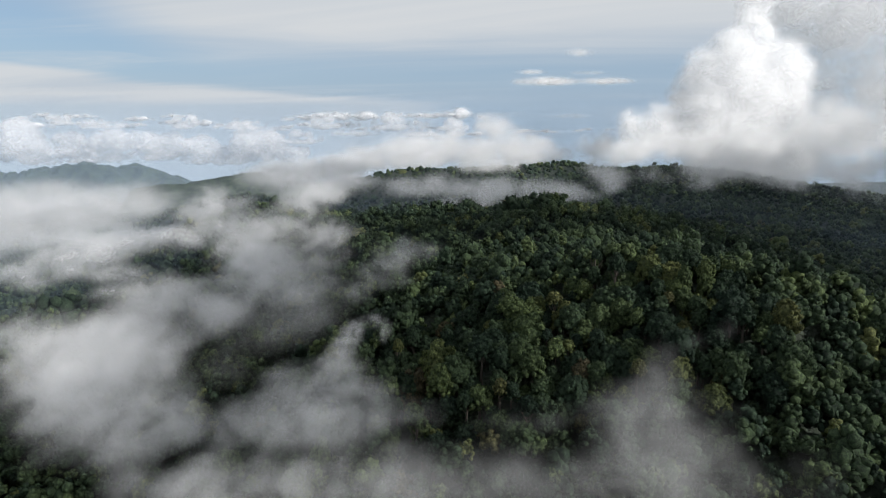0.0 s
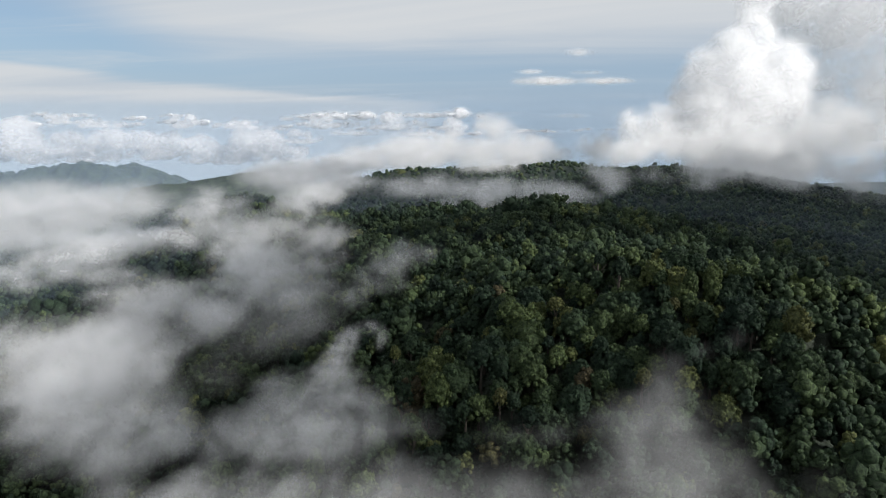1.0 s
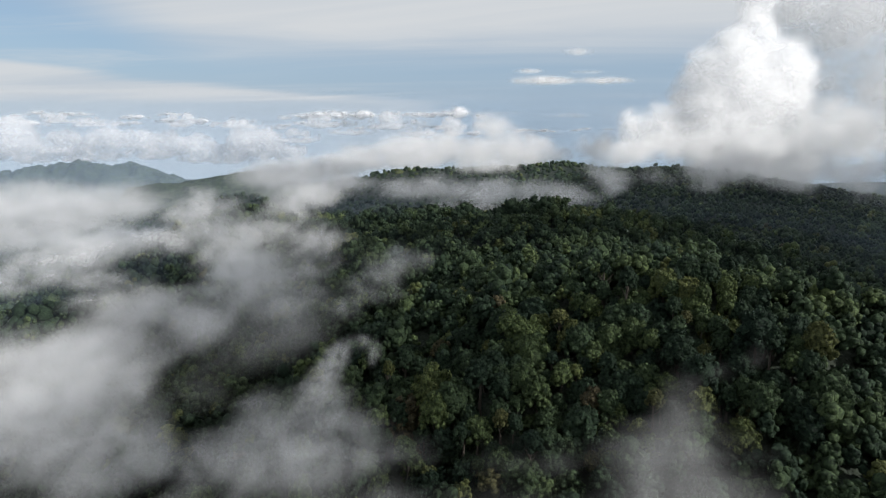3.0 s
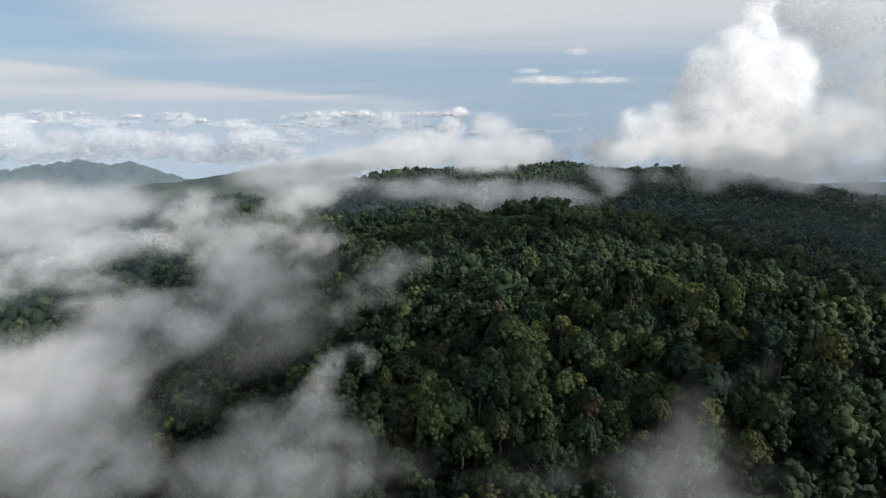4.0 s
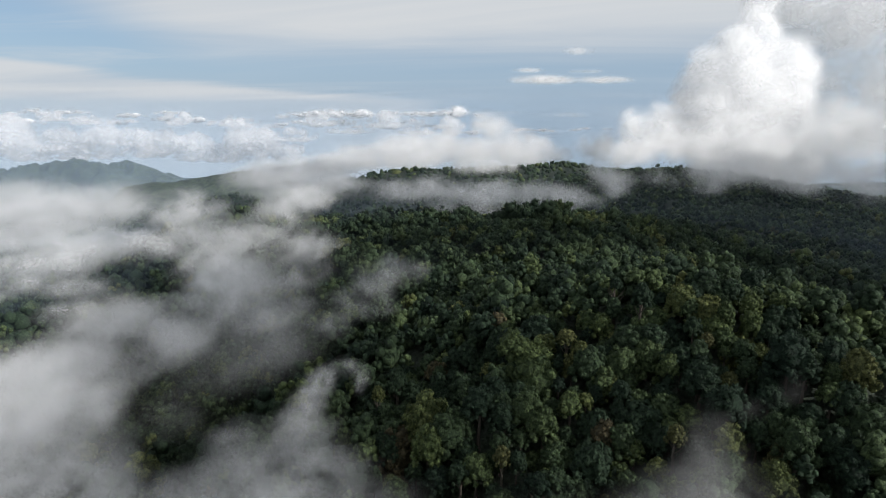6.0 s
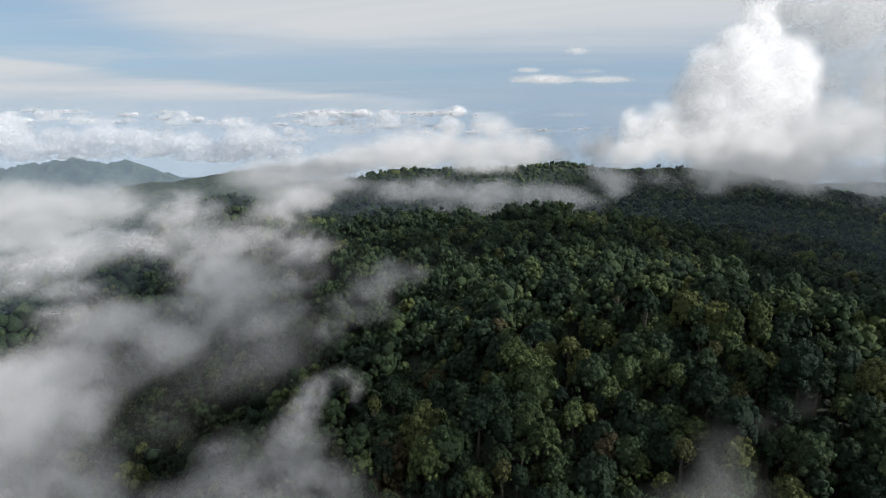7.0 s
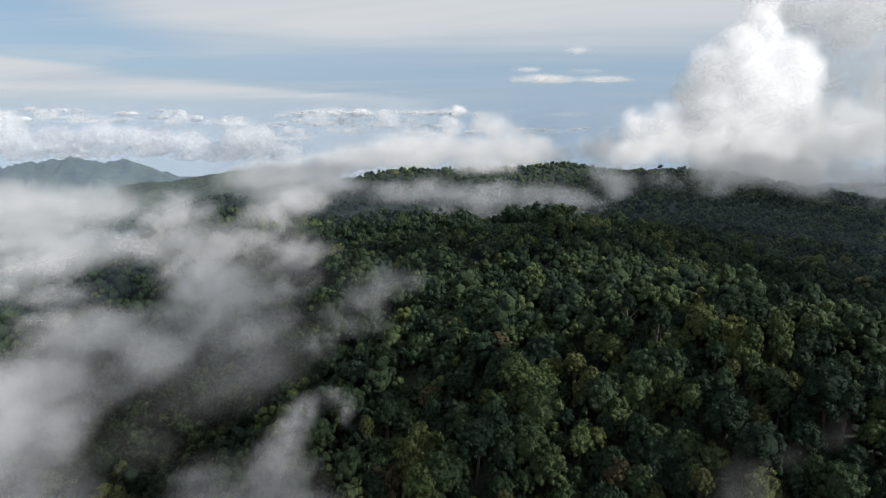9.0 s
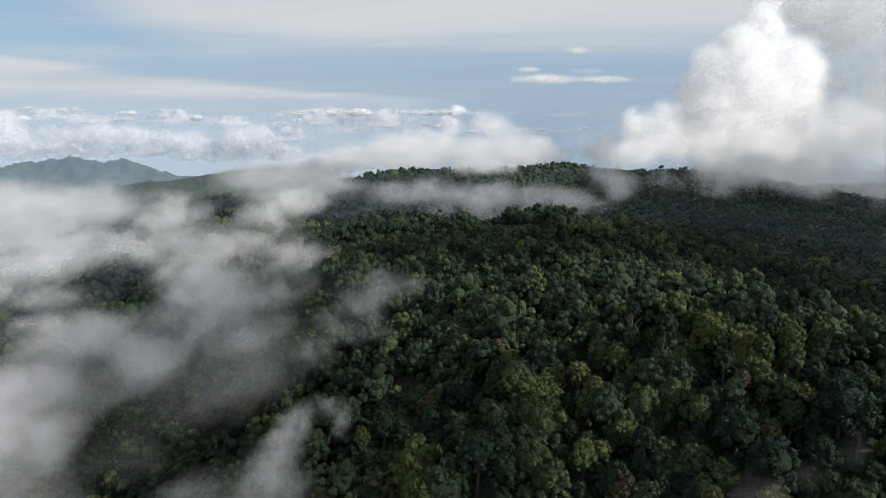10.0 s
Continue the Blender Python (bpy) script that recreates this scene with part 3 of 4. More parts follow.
def fringe(name, size, strength, through_):
    """The torn, thin outside of a heaped cloud."""
    m, n, out = material(name)
    where = n.add("ShaderNodeNewGeometry").outputs["Position"]
    a = n.math("MULTIPLY", n.span(n.noise(where, 1.0 / size, 3.0, 0.5, 0.6), 0.22, 0.72), strength)
    body, _ = scatter(n, (0.93, 0.935, 0.945), through_)
    clear, mixed = n.add("ShaderNodeBsdfTransparent"), n.add("ShaderNodeMixShader")
    n.put(mixed.inputs[0], a)
    n.put(mixed.inputs[1], clear.outputs[0])
    n.put(mixed.inputs[2], body)
    n.put(out.inputs[0], mixed.outputs[0])
    return m


def heap_cloud(name, label, balls, cell, rough, seed, depth, skins):
    """A heaped cloud: a solid core inside thinning skins."""
    f, low = heap_field(balls, cell, rough, seed)
    levels = [(depth * 2.5, CLOUD)]
    levels += [(depth * (2.0 - i), m) for i, m in enumerate(skins)]
    verts, faces, slot, n = [], [], [], 0
    for i, (level, m) in enumerate(levels):
        v, q = shell(f, level, low, cell)
        verts.append(v)
        faces.append(q + n)
        slot.append(np.full(len(q), i))
        n += len(v)
    me = mesh_from(name, np.concatenate(verts), np.concatenate(faces))
    for level, m in levels:
        me.materials.append(m)
    me.polygons.foreach_set("material_index", np.concatenate(slot).astype(np.int32))
    return tagged(new(name, me), label, "cloud")


# ---- soft banks of cloud and mist, thinning outwards ----
TILT = radians(24)


def veil(name, grain, depth, through_):
    """Mist in one thin sheet: 'thick' says how much of it there is, finer wisps come from noise."""
    m, n, out = material(name)
    where = n.add("ShaderNodeNewGeometry").outputs["Position"]
    thick = n.add("ShaderNodeAttribute", attribute="thick").outputs["Fac"]
    wisp = n.span(n.noise(n.mapped(where, scale=(1.0, 0.7, 1.25)), 1.9 / grain, 3.5, 0.5, 0.7), 0.30, 0.70, 0.15, 1.85)
    much = n.math("MULTIPLY", n.math("MULTIPLY", thick, wisp), -depth)
    cover_ = n.math("SUBTRACT", 1.0, n.math("POWER", 2.71828, much), clamp=True)
    body, _ = scatter(n, (0.903, 0.905, 0.915), through_)
    clear, mixed = n.add("ShaderNodeBsdfTransparent"), n.add("ShaderNodeMixShader")
    n.put(mixed.inputs[0], cover_)
    n.put(mixed.inputs[1], clear.outputs[0])
    n.put(mixed.inputs[2], body)
    n.put(out.inputs[0], mixed.outputs[0])
    return m


def soft_bank(name, label, puffs, cell, step, grain, sigma, seed, rough=0.55, settle=10.0, through_=0.5, edge=0.75, category="mist", kind="stuff"):
    """A bank of mist: close layers of thin sheets, thick inside and thinning outwards. sigma: what a metre of it hides."""
    p = np.array(puffs)
    c, q = math.cos(TILT), math.sin(TILT)
    along, up = p[:, 1] * c - p[:, 2] * q, p[:, 1] * q + p[:, 2] * c
    deep, tall = 1.4 * np.hypot(p[:, 4] * c, p[:, 5] * q), 1.4 * np.hypot(p[:, 4] * q, p[:, 5] * c)
    xs = np.arange((p[:, 0] - 1.4 * p[:, 3]).min(), (p[:, 0] + 1.4 * p[:, 3]).max() + cell, cell)
    ws = np.arange((up - tall).min(), (up + tall).max() + cell, cell)
    gx_, gw_ = np.meshgrid(xs, ws, indexing="ij")
    quads = grid_faces(len(xs), len(ws))
    verts, faces, dense, n = [], [], [], 0
    for at in np.arange((along - deep).min(), (along + deep).max() + step, step):
        y, z = (at * c + gw_ * q).ravel(), (gw_ * c - at * q).ravel()
        x = gx_.ravel()
        f = np.zeros(x.shape)
        for px, py, pz, rx, ry, rz, amount in puffs:
            f += np.exp(np.clip(7 * (amount - np.sqrt(((x - px) / rx) ** 2 + ((y - py) / ry) ** 2 + ((z - pz) / rz) ** 2)), -60, 30))
        f = np.log(f + 1e-20) / 7
        some = np.flatnonzero(f > -0.05 - rough * 0.7)
        d = np.zeros(x.shape)
        if not len(some):
            continue
        x_, y_, z_ = x[some], y[some], z[some]
        warp = fbm(x_ / grain / 2 + seed, y_ / grain / 3, z_ / grain + 3, 2) * 1.6
        g = f[some] + rough * 2 * (fbm((x_ - 0.3 * y_) / grain * 1.15 + seed + warp, y_ / grain / 1.5 + warp, z_ / grain * 1.2 + warp, 4) - 0.5)
        for px, py, pz, rx, ry, rz, amount in GAPS:
            g = g - amount * np.exp(-0.5 * (((x_ - px) / rx) ** 2 + ((y_ - py) / ry) ** 2 + ((z_ - pz) / rz) ** 2))
        g = np.clip((g + 0.05) / edge, 0, 1)
        g = g * g * (2.2 - 1.2 * g)
        g *= np.clip((z_ - land(x_, y_) - 8 + settle) / settle, 0, 1)
        d[some] = g
        keep = quads[(d[quads] > 0.015).any(1)]
        if len(keep):
            used, back = np.unique(keep, return_inverse=True)
            verts.append(np.stack([x, y, z], 1)[used])
            faces.append(back.reshape(-1, 4) + n)
            dense.append(d[used])
            n += len(used)
    me = mesh_from(name, np.concatenate(verts), np.concatenate(faces))
    values_on(me, "thick", np.concatenate(dense))
    me.materials.append(veil(name, grain, sigma * step, through_))
    return tagged(new(name, me), label, category, kind=kind)


soft_bank("mist_deck", "white flat-topped deck of mist filling a far valley", [
    puff(-554, 880, 66, 103, 150, 33, 1.00), puff(-472, 880, 64, 84, 150, 29, 1.00), puff(-394, 860, 72, 50, 110, 20, 0.80), puff(-511, 830, 49, 97, 120, 29, 1.00),
    puff(-596, 900, 79, 86, 150, 22, 0.80), puff(-423, 800, 52, 76, 100, 21, 0.70), puff(-631, 880, 55, 84, 150, 46, 1.00), puff(-308, 760, 73, 48, 80, 17, 0.70),
    puff(-549, 780, 31, 58, 100, 32, 0.90)], 10, 12, 58, 0.013, 7.0, 0.7, 14.0, 0.58)
soft_bank("side_valley_mist", "broken sheets of mist over the side valley", [
    puff(-403, 703, 36, 80, 60, 19, 0.95), puff(-317, 635, 62, 64, 48, 17, 0.95), puff(-265, 619, 74, 46, 35, 15, 0.90), puff(-218, 581, 90, 33, 24, 14, 0.80),
    puff(-340, 565, 55, 49, 37, 13, 0.85), puff(-273, 515, 63, 51, 38, 10, 0.80), puff(-270, 583, 62, 44, 33, 10, 0.60), puff(-331, 515, 56, 25, 19, 9, 0.70),
    puff(-389, 559, 52, 42, 31, 19, 0.90), puff(-672, 1167, -40, 106, 79, 22, 0.80), puff(-712, 1103, -32, 85, 64, 20, 0.70), puff(-628, 1241, -45, 113, 84, 23, 0.75),
    puff(-222, 553, 79, 27, 21, 10, 0.70), puff(-232, 441, 70, 38, 28, 7, 0.60)], 6, 7, 36, 0.030, 23.0, 0.9, 12.0, 0.56)
soft_bank("hollow_mist", "grey mist drifting up a wooded hollow", [
    puff(-241, 665, 101, 50, 38, 21, 1.00), puff(-263, 669, 89, 38, 28, 15, 0.80), puff(-161, 529, 98, 33, 25, 24, 1.00), puff(-145, 453, 95, 28, 22, 22, 1.05),
    puff(-121, 415, 94, 30, 23, 19, 1.05), puff(-136, 535, 106, 33, 25, 24, 1.00), puff(-119, 563, 113, 35, 26, 20, 1.00), puff(-114, 535, 97, 30, 22, 21, 0.80),
    puff(-97, 427, 98, 28, 21, 20, 0.85), puff(-94, 365, 95, 26, 20, 14, 0.80), puff(-145, 413, 87, 20, 15, 15, 0.85), puff(-69, 363, 102, 19, 15, 14, 0.70),
    puff(-128, 387, 81, 21, 16, 13, 0.70), puff(-122, 673, 112, 51, 38, 12, 0.90), puff(-87, 491, 102, 24, 20, 20, 0.80), puff(-82, 565, 113, 28, 21, 13, 0.60),
    puff(-80, 427, 100, 23, 17, 17, 0.75)], 4.5, 5.5, 32, 0.030, 22.0, 0.85, 12.0, 0.56)
soft_bank("valley_mist", "pale grey mist over the wooded valley", [
    puff(-176, 395, 79, 28, 21, 18, 1.05), puff(-153, 379, 77, 27, 20, 17, 1.05), puff(-127, 347, 83, 21, 15, 15, 0.95), puff(-187, 383, 69, 28, 21, 15, 1.00),
    puff(-193, 369, 66, 31, 23, 13, 1.00), puff(-206, 345, 68, 33, 24, 10, 1.00), puff(-159, 351, 69, 25, 19, 15, 0.95), puff(-164, 297, 78, 38, 28, 15, 1.15),
    puff(-173, 283, 77, 29, 22, 20, 1.15), puff(-134, 261, 83, 21, 16, 16, 1.10), puff(-147, 247, 80, 30, 23, 15, 1.15), puff(-128, 341, 75, 16, 12, 9, 0.70),
    puff(-205, 305, 77, 28, 21, 19, 1.10), puff(-194, 372, 72, 31, 23, 17, 1.15), puff(-166, 314, 80, 28, 21, 20, 1.20), puff(-137, 270, 85, 20, 15, 14, 1.20),
    puff(-184, 400, 76, 30, 22, 15, 0.90)], 4, 5, 30, 0.027, 21.0, 0.85, 12.0, 0.5)
soft_bank("slope_mist", "soft grey mist rising from the foot of the hill", [
    puff(-131, 235, 72, 34, 25, 13, 1.10), puff(-106, 237, 73, 21, 16, 11, 1.00), puff(-77, 219, 87, 19, 14, 10, 1.00), puff(-59, 221, 92, 17, 13, 10, 1.05),
    puff(-43, 219, 95, 17, 13, 11, 1.10), puff(-29, 213, 96, 13, 10, 10, 1.00), puff(-46, 203, 93, 24, 18, 10, 1.10), puff(-25, 203, 93, 15, 11, 10, 0.95),
    puff(-41, 229, 98, 10, 9, 9, 0.95), puff(-66, 213, 85, 21, 16, 8, 1.00), puff(-13, 205, 94, 11, 8, 8, 0.65), puff(-67, 186, 80, 20, 15, 9, 1.10),
    puff(-40, 180, 84, 19, 14, 10, 1.10), puff(-19, 186, 84, 15, 11, 11, 0.90), puff(-105, 198, 70, 19, 14, 10, 0.80), puff(-65, 234, 96, 16, 12, 6, 1.00),
    puff(-44, 230, 101, 12, 9, 6, 1.00)], 3.6, 4.5, 26, 0.030, 2.0, 0.75, 10.0, 0.52)
soft_bank("hollow_haze", "faint grey haze hanging in the dark hollow", [
    puff(-84, 319, 96, 41, 31, 23, 1.00), puff(-98, 305, 88, 32, 24, 19, 0.90), puff(-50, 299, 112, 28, 21, 16, 0.80), puff(-110, 285, 77, 33, 25, 18, 0.80),
    puff(-57, 405, 114, 39, 29, 22, 0.80)], 8, 10, 40, 0.0065, 31.0, 0.7, 22.0)
soft_bank("hill_wisp", "faint wisp of mist lying on the hill's flank", [
    puff(-21, 369, 116, 18, 13, 9, 0.95), puff(-31, 349, 114, 17, 12, 10, 1.00), puff(-36, 321, 112, 14, 10, 9, 0.95), puff(-43, 299, 112, 12, 9, 7, 0.80),
    puff(-11, 377, 114, 12, 9, 7, 0.80), puff(-21, 321, 115, 10, 9, 9, 0.70)], 3.0, 3.6, 18, 0.030, 24.0, 0.8, 9.0, 0.55)
soft_bank("ridge_mist", "pale band of mist between two forested ridges", [
    puff(-108, 820, 106, 52, 60, 12, 1.00), puff(-52, 820, 101, 52, 60, 14, 1.00), puff(10, 830, 98, 53, 60, 16, 1.00), puff(59, 830, 91, 53, 60, 19, 1.00),
    puff(109, 830, 95, 44, 60, 19, 1.00), puff(159, 830, 89, 37, 60, 15, 0.95), puff(194, 830, 87, 23, 50, 10, 0.70), puff(30, 790, 78, 50, 50, 13, 0.85),
    puff(84, 790, 77, 50, 50, 11, 0.80), puff(-191, 950, 92, 81, 90, 20, 1.00), puff(-293, 1150, 78, 74, 120, 24, 1.00), puff(-233, 1250, 80, 121, 120, 21, 0.90)], 7, 8, 40, 0.022, 8.0, 0.75, 10.0, 0.55)
soft_bank("far_cloud_bank", "soft cream-topped cloud bank behind the far ridge", [
    puff(-436, 1750, 30, 114, 140, 33, 0.90), puff(-314, 1750, 46, 114, 140, 33, 0.95), puff(-208, 1750, 62, 114, 140, 41, 1.00), puff(-116, 1750, 80, 95, 140, 48, 1.00),
    puff(-11, 1750, 84, 114, 140, 52, 1.05), puff(94, 1750, 81, 114, 140, 56, 1.05), puff(127, 1800, 143, 63, 100, 46, 1.00), puff(200, 1750, 79, 114, 140, 52, 1.00),
    puff(306, 1750, 71, 105, 140, 41, 0.90), puff(400, 1700, 90, 74, 140, 54, 0.90), puff(78, 1440, 73, 94, 80, 21, 0.90), puff(140, 1440, 76, 62, 80, 24, 0.80)], 12, 11, 80, 0.015, 9.0, 0.6, 10.0, 0.55, 0.6)
soft_bank("ridge_cloud", "ragged cloud base trailing over the dark ridge", [
    puff(257, 930, 96, 36, 60, 21, 0.85), puff(297, 930, 102, 30, 60, 25, 0.80), puff(325, 920, 96, 24, 50, 15, 0.70), puff(380, 960, 107, 51, 70, 30, 0.95),
    puff(380, 900, 94, 33, 50, 13, 0.85), puff(463, 980, 110, 63, 80, 26, 1.00), puff(523, 980, 106, 52, 80, 26, 1.00), puff(593, 1000, 109, 64, 90, 35, 1.05),
    puff(663, 1000, 100, 64, 90, 42, 1.05), puff(382, 1300, 112, 70, 120, 36, 0.90), puff(471, 1300, 121, 98, 120, 41, 1.00), puff(496, 900, 93, 23, 40, 9, 0.70),
    puff(604, 1300, 129, 112, 120, 46, 1.00), puff(779, 1300, 152, 126, 120, 82, 1.00), puff(242, 1000, 107, 32, 70, 25, 0.80)], 8, 9, 50, 0.017, 12.0, 0.8, 8.0, 0.4)
soft_bank("cumulus", "towering sunlit white cumulus cloud behind the ridge", [
    puff(817, 1710, 200, 144, 144, 144, 1.0), puff(837, 1721, 298, 97, 97, 97, 1.0), puff(759, 1687, 287, 79, 79, 79, 1.0), puff(684, 1669, 217, 97, 97, 97, 1.0),
    puff(898, 1733, 229, 98, 98, 98, 1.0), puff(800, 1721, 391, 58, 58, 58, 1.0), puff(800, 1733, 466, 51, 51, 51, 1.0), puff(800, 1745, 536, 53, 53, 53, 1.0),
    puff(626, 1634, 153, 92, 92, 92, 1.0), puff(537, 1605, 159, 63, 63, 63, 1.0), puff(719, 1640, 118, 116, 116, 116, 1.0), puff(835, 1652, 95, 128, 128, 128, 1.0),
    puff(481, 1594, 142, 57, 57, 57, 1.0), puff(672, 1669, 281, 77, 77, 77, 1.0), puff(728, 1687, 345, 59, 59, 59, 1.0)], 10, 11, 95, 0.030, 13.0, 0.42, 10.0, 0.36, 0.4, "cloud", "thing")
soft_bank("grey_cloud", "soft grey shaded cloud standing over the ridge", [
    puff(1309, 2120, 460, 232, 220, 180, 1.00), puff(1160, 2120, 509, 144, 200, 117, 1.00), puff(1461, 2120, 290, 209, 220, 203, 1.00), puff(1283, 2120, 271, 130, 200, 122, 1.00),
    puff(1047, 2120, 574, 116, 200, 90, 0.90), puff(1350, 2080, 131, 205, 200, 115, 1.00), puff(1222, 2080, 148, 114, 180, 88, 0.90), puff(1510, 2120, 527, 255, 220, 271, 1.00)], 20, 22, 130, 0.010, 14.0, 0.45, 10.0, 0.55, 0.8, "cloud", "thing")
soft_bank("foot_mist", "thin wisps of mist low over the near trees", [
    puff(73, 203, 117, 11, 14, 14, 0.80), puff(71, 189, 111, 14, 13, 13, 0.95), puff(58, 181, 110, 15, 11, 10, 0.90), puff(82, 185, 109, 14, 10, 10, 0.80),
    puff(89, 177, 109, 13, 10, 8, 0.70), puff(-4, 201, 95, 15, 11, 8, 0.70), puff(17, 193, 98, 16, 12, 6, 0.65), puff(36, 189, 99, 14, 10, 6, 0.60),
    puff(47, 187, 104, 12, 9, 7, 0.65), puff(0, 170, 88, 23, 17, 10, 1.10), puff(24, 166, 93, 20, 15, 12, 1.10), puff(63, 164, 105, 18, 16, 16, 1.15),
    puff(81, 156, 99, 19, 14, 11, 1.10), puff(44, 160, 93, 19, 14, 10, 1.10), puff(102, 154, 101, 14, 11, 11, 0.95), puff(86, 204, 122, 10, 7, 7, 0.90),
    puff(77, 202, 118, 10, 7, 6, 0.80), puff(99, 210, 124, 7, 6, 6, 0.60)], 3.8, 4.5, 28, 0.011, 25.0, 0.9, 10.0, 0.5)
tail = [puff(-52 + 15 * i / 9, 247 + 0.6 * i, 82 + 28.5 * i / 9, 10.0 - 0.6 * i, 11, 9.0 - 0.5 * i, 0.85) for i in range(10)]
curl = [puff(-30.5 - 6.2 * math.cos(radians(18 * i - 15)), 253.5, 107.5 + 6.2 * math.sin(radians(18 * i - 15)), 4.3 - 0.11 * i, 7, 4.3 - 0.11 * i, 0.75) for i in range(13)]
soft_bank("curled_wisp", "thin curled wisp of mist beside the hill", tail + curl, 1.5, 2.2, 7, 0.045, 3.0, 0.6, 5.0)
soft_bank("far_cloud_floor", "hazy pale floor of cloud under the far cumulus", [
    puff(-2973, 4750, -68, 673, 160, 76, 0.90), puff(-2193, 4750, -113, 673, 160, 68, 0.90), puff(-1450, 4750, -163, 505, 160, 53, 0.80), puff(-2014, 4850, 34, 1288, 120, 39, 0.70),
    puff(-330, 4850, 38, 687, 100, 27, 0.90), puff(726, 4850, 6, 601, 100, 31, 0.80)], 50, 40, 240, 0.006, 26.0, 0.6, 10.0, 0.6)
soft_bank("lens_cloud", "thin white lens-shaped cloud far off in the sky", [
    puff(750, 4700, 381, 300, 150, 34, 1.00), puff(1133, 4700, 382, 275, 150, 26, 1.00)], 16, 22, 300, 0.012, 4.0, 0.2)
soft_bank("cloud_sliver", "small white sliver of cloud far off in the sky", [
    puff(635, 4700, 446, 150, 100, 19, 0.90), puff(1029, 4700, 440, 175, 100, 15, 0.90), puff(969, 4700, 578, 141, 100, 37, 0.85)], 14, 20, 230, 0.008, 5.0, 0.22)
soft_bank("horizon_streak", "long thin white streak of cloud on the horizon", [
    puff(922, 4800, 136, 382, 80, 15, 0.90), puff(422, 4800, 150, 297, 80, 11, 0.80), puff(-324, 4800, 271, 297, 80, 15, 0.50)], 20, 22, 260, 0.006, 6.0, 0.3)


# ---- the far deck of heaped clouds and the mountains under it ----
def far_heap(seed, n):
    r = np.random.default_rng(seed)
    balls = []
    for i in range(n):
        x = r.normal(0, 0.75)
        balls.append((x, r.normal(0, 0.3), max(0.05, r.normal(0.25, 0.18)) * (1.1 - 0.3 * abs(x)), r.uniform(0.22, 0.42) * (1.1 - 0.25 * abs(x))))
    return [(x, y, z, max(q, 0.15)) for x, y, z, q in balls]


for i, (x, z, wide, high) in enumerate(((-3057, -11, 164, 164), (-2853, -104, 184, 90), (-2333, -54, 164, 122), (-2559, -126, 184, 57), (-2052, -100, 164, 65), (-1723, -99, 147, 90), (-1526, -121, 164, 73), (-1402, -42, 82, 122), (-1251, -49, 73, 114), (-1069, -119, 106, 73), (-1824, 111, 106, 53), (-2724, 122, 82, 41), (-821, 101, 164, 41), (-349, 103, 164, 53), (86, 66, 82, 65), (-2647, -40, 164, 98), (-2131, -14, 147, 73), (-1930, -60, 147, 82), (-1023, -1, 164, 49), (-626, 36, 204, 28), (-152, 34, 164, 28), (-2414, 93, 164, 36), (-1413, 86, 204, 36))):
    r = np.random.default_rng(200 + i)
    heap = []
    for j in range(11):
        u = r.uniform(-1, 1)
        size = high * r.uniform(0.45, 0.75) * (1.15 - 0.5 * abs(u))
        heap.append(puff(x + u * wide, 4550 + r.uniform(-50, 50), z - 0.35 * high + r.uniform(0, 0.9) * high * (1 - u * u), size * 1.25, size * 1.1, size, 1.0))
    heap.append(puff(x, 4550, z - 0.75 * high, wide * 1.3, 110, high * 0.5, 0.8))
    tagged(soft_bank("bank_cumulus", "soft sunlit cumulus cloud over the far mountains", heap, 13, 10, 75, 0.022, 30.0 + 7 * i, 0.5, 10.0, 0.55, 0.4, "cloud", "thing"), group="cumulus over the mountains")


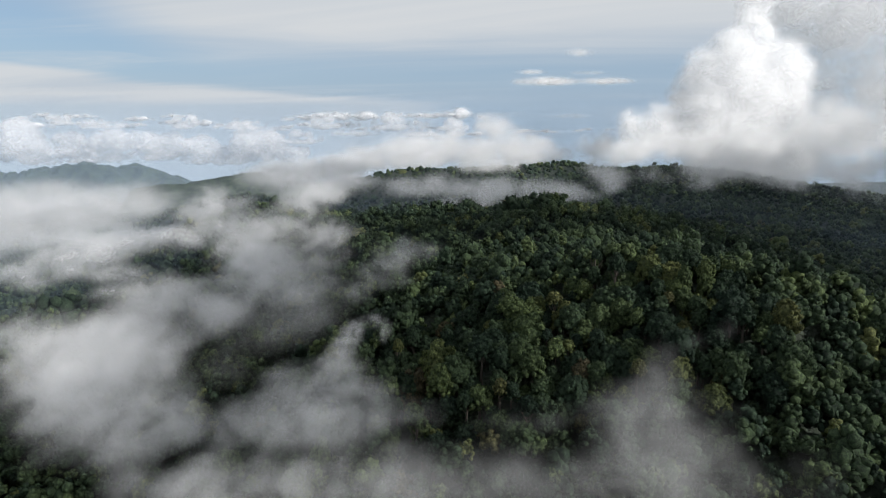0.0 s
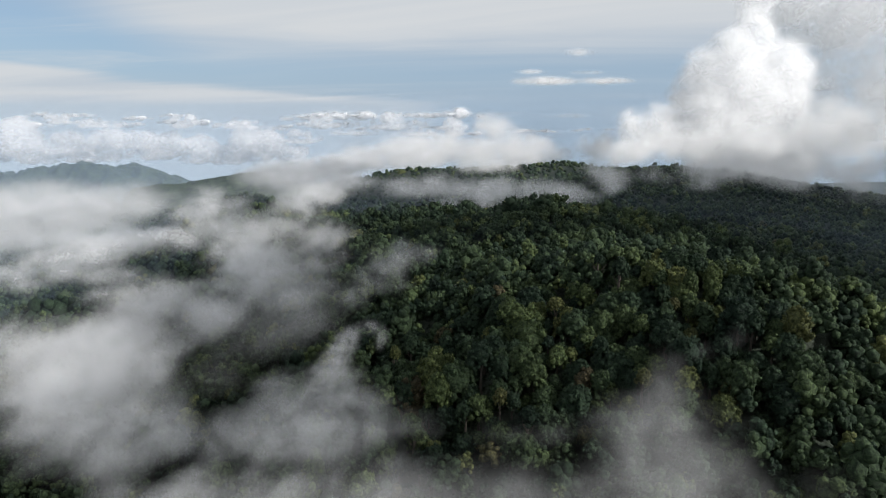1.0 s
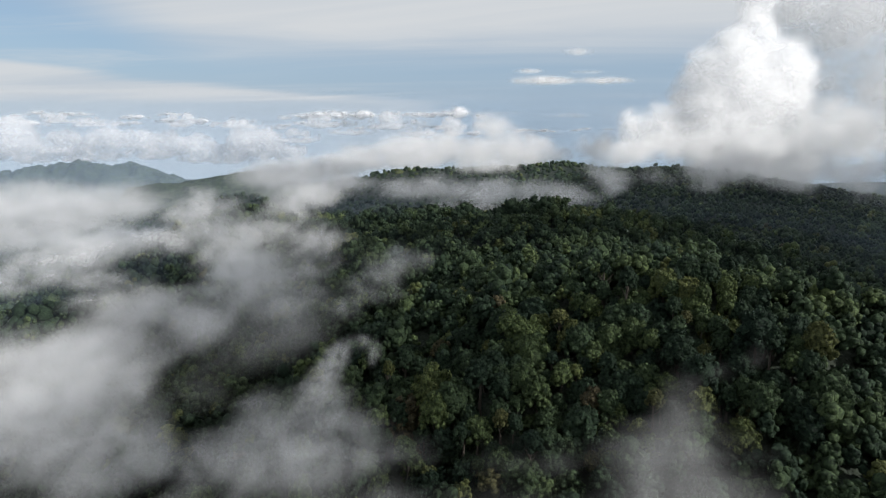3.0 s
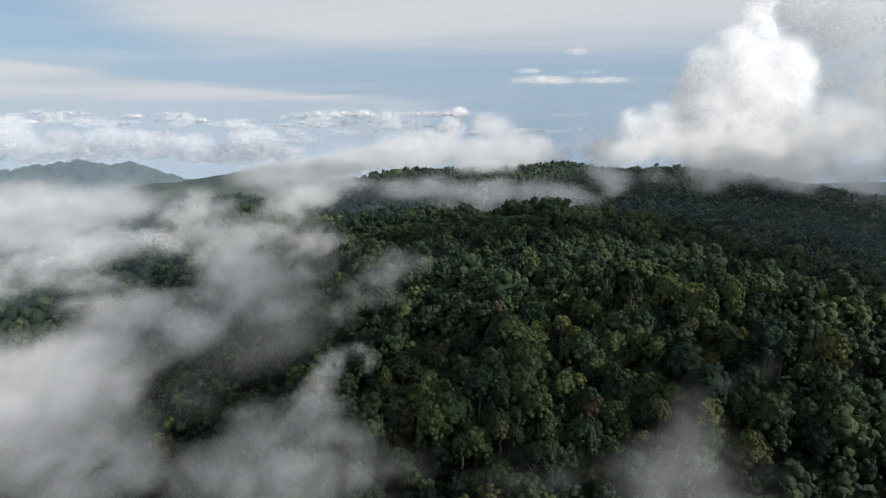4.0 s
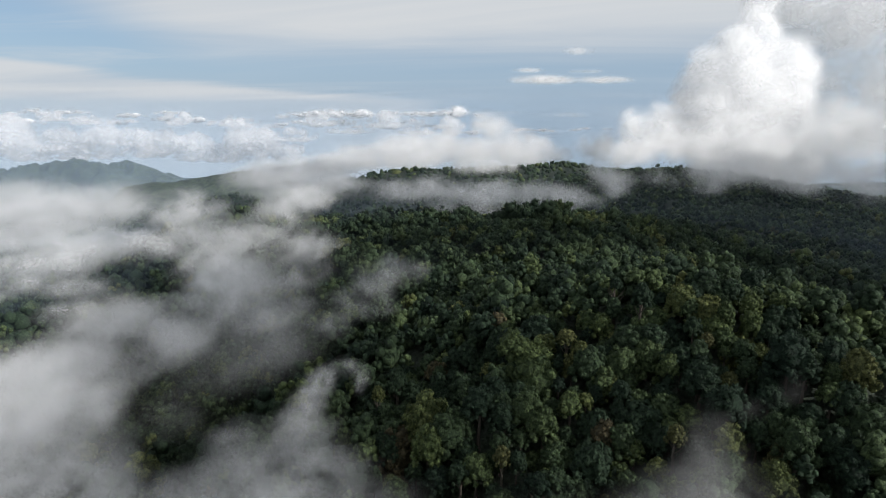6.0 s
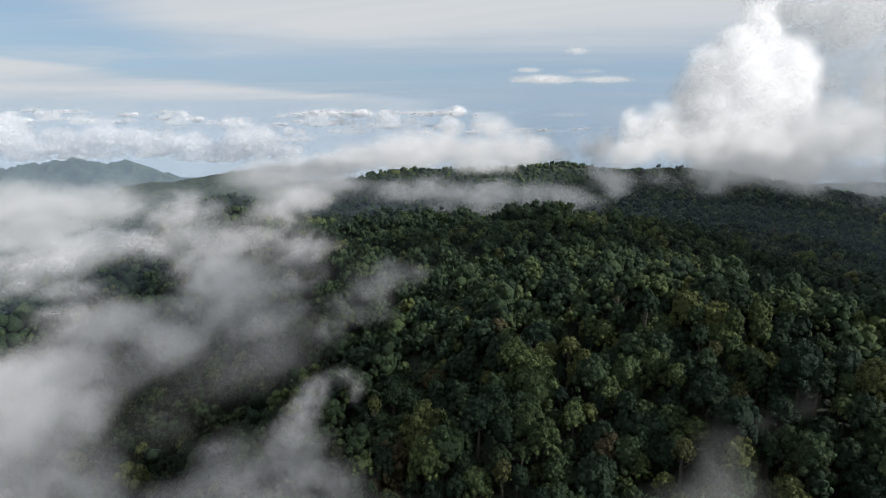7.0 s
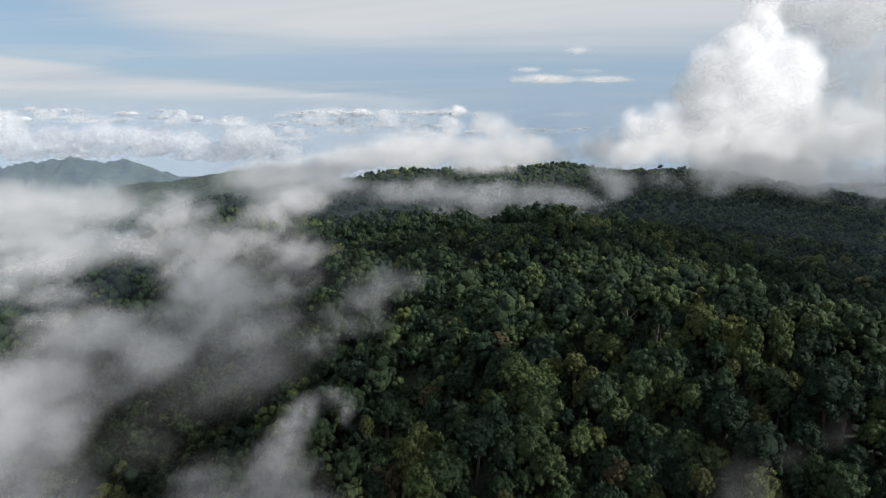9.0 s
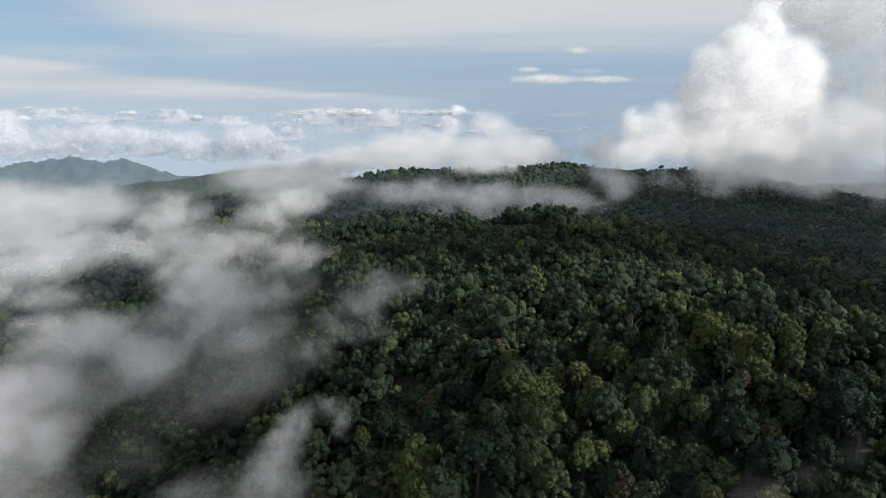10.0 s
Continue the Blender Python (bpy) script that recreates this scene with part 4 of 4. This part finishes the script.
THIN = [fringe("far_cloud_fringe", 90, a, 0.5) for a in (0.40, 0.30, 0.20, 0.13, 0.08)]
far_clouds = []
for i in range(6):
    c = heap_cloud("far_cumulus", "small sunlit white cumulus cloud of the far deck", far_heap(70 + i, 9 + i), 0.18, 0.6, 11.0 * i, 0.075, THIN)
    tagged(c, group="far deck of cumulus clouds")
    far_clouds.append(c)
r = np.random.default_rng(5)
spots = []
for y, low, high, count, size, z in ((4850, -3300, -1900, 7, 46, 126), (4850, -1150, 150, 11, 52, 116), (4800, -1250, 150, 17, 34, 49), (4850, 200, 1300, 11, 30, 19), (4820, -3300, -1300, 10, 50, 67)):
    for i in range(count):
        x = low + (high - low) * (i + r.uniform(0.1, 0.9)) / count
        s = size * math.exp(r.normal(0, 0.3))
        spots.append((x, y + r.uniform(-150, 100), z + r.uniform(-22, 16), s * r.uniform(1.0, 2.0), s, s * r.uniform(0.6, 0.95), r.uniform(-0.4, 0.4)))
for i, (x, y, z, sx, sy, sz, turn) in enumerate(spots):
    m = Matrix.Translation((x, y, z)) @ Matrix.Rotation(turn, 4, "Z")
    c = far_clouds[i] if i < 6 else copy_thing(far_clouds[i % 6], m)
    c.matrix_basis = m
    c.scale = (sx, sy, sz)


def mountain(name, label, x0, x1, y0, y1, step, crest_y, fall, corners, seed, rough):
    """A folded range along a crest that is given by corners of x and height."""
    xs, ys = np.arange(x0, x1, step), np.arange(y0, y1, step)
    gx_, gy_ = np.meshgrid(xs, ys, indexing="ij")
    cx, cz = np.array(corners).T
    line = crest_y + (fbm(gx_ / 260, 0 * gx_ + seed, 0 * gx_, 3) - 0.5) * 120
    off = np.sqrt((gy_ - line) ** 2 + 200) - 14
    folds = fbm((gx_ + 0.4 * gy_) / 120, gy_ / 280, 0 * gx_ + seed, 4)
    z = np.interp(gx_, cx, cz) - off * fall * (0.45 + 1.2 * folds) + (fbm(gx_ / 80, gy_ / 80, 0 * gx_ + seed, 5) - 0.5) * rough
    me = mesh_from(name, np.stack([gx_.ravel(), gy_.ravel(), z.ravel()], 1), grid_faces(len(xs), len(ys)))
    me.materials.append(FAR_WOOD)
    return tagged(new(name, me), label, "mountain", kind="structure")


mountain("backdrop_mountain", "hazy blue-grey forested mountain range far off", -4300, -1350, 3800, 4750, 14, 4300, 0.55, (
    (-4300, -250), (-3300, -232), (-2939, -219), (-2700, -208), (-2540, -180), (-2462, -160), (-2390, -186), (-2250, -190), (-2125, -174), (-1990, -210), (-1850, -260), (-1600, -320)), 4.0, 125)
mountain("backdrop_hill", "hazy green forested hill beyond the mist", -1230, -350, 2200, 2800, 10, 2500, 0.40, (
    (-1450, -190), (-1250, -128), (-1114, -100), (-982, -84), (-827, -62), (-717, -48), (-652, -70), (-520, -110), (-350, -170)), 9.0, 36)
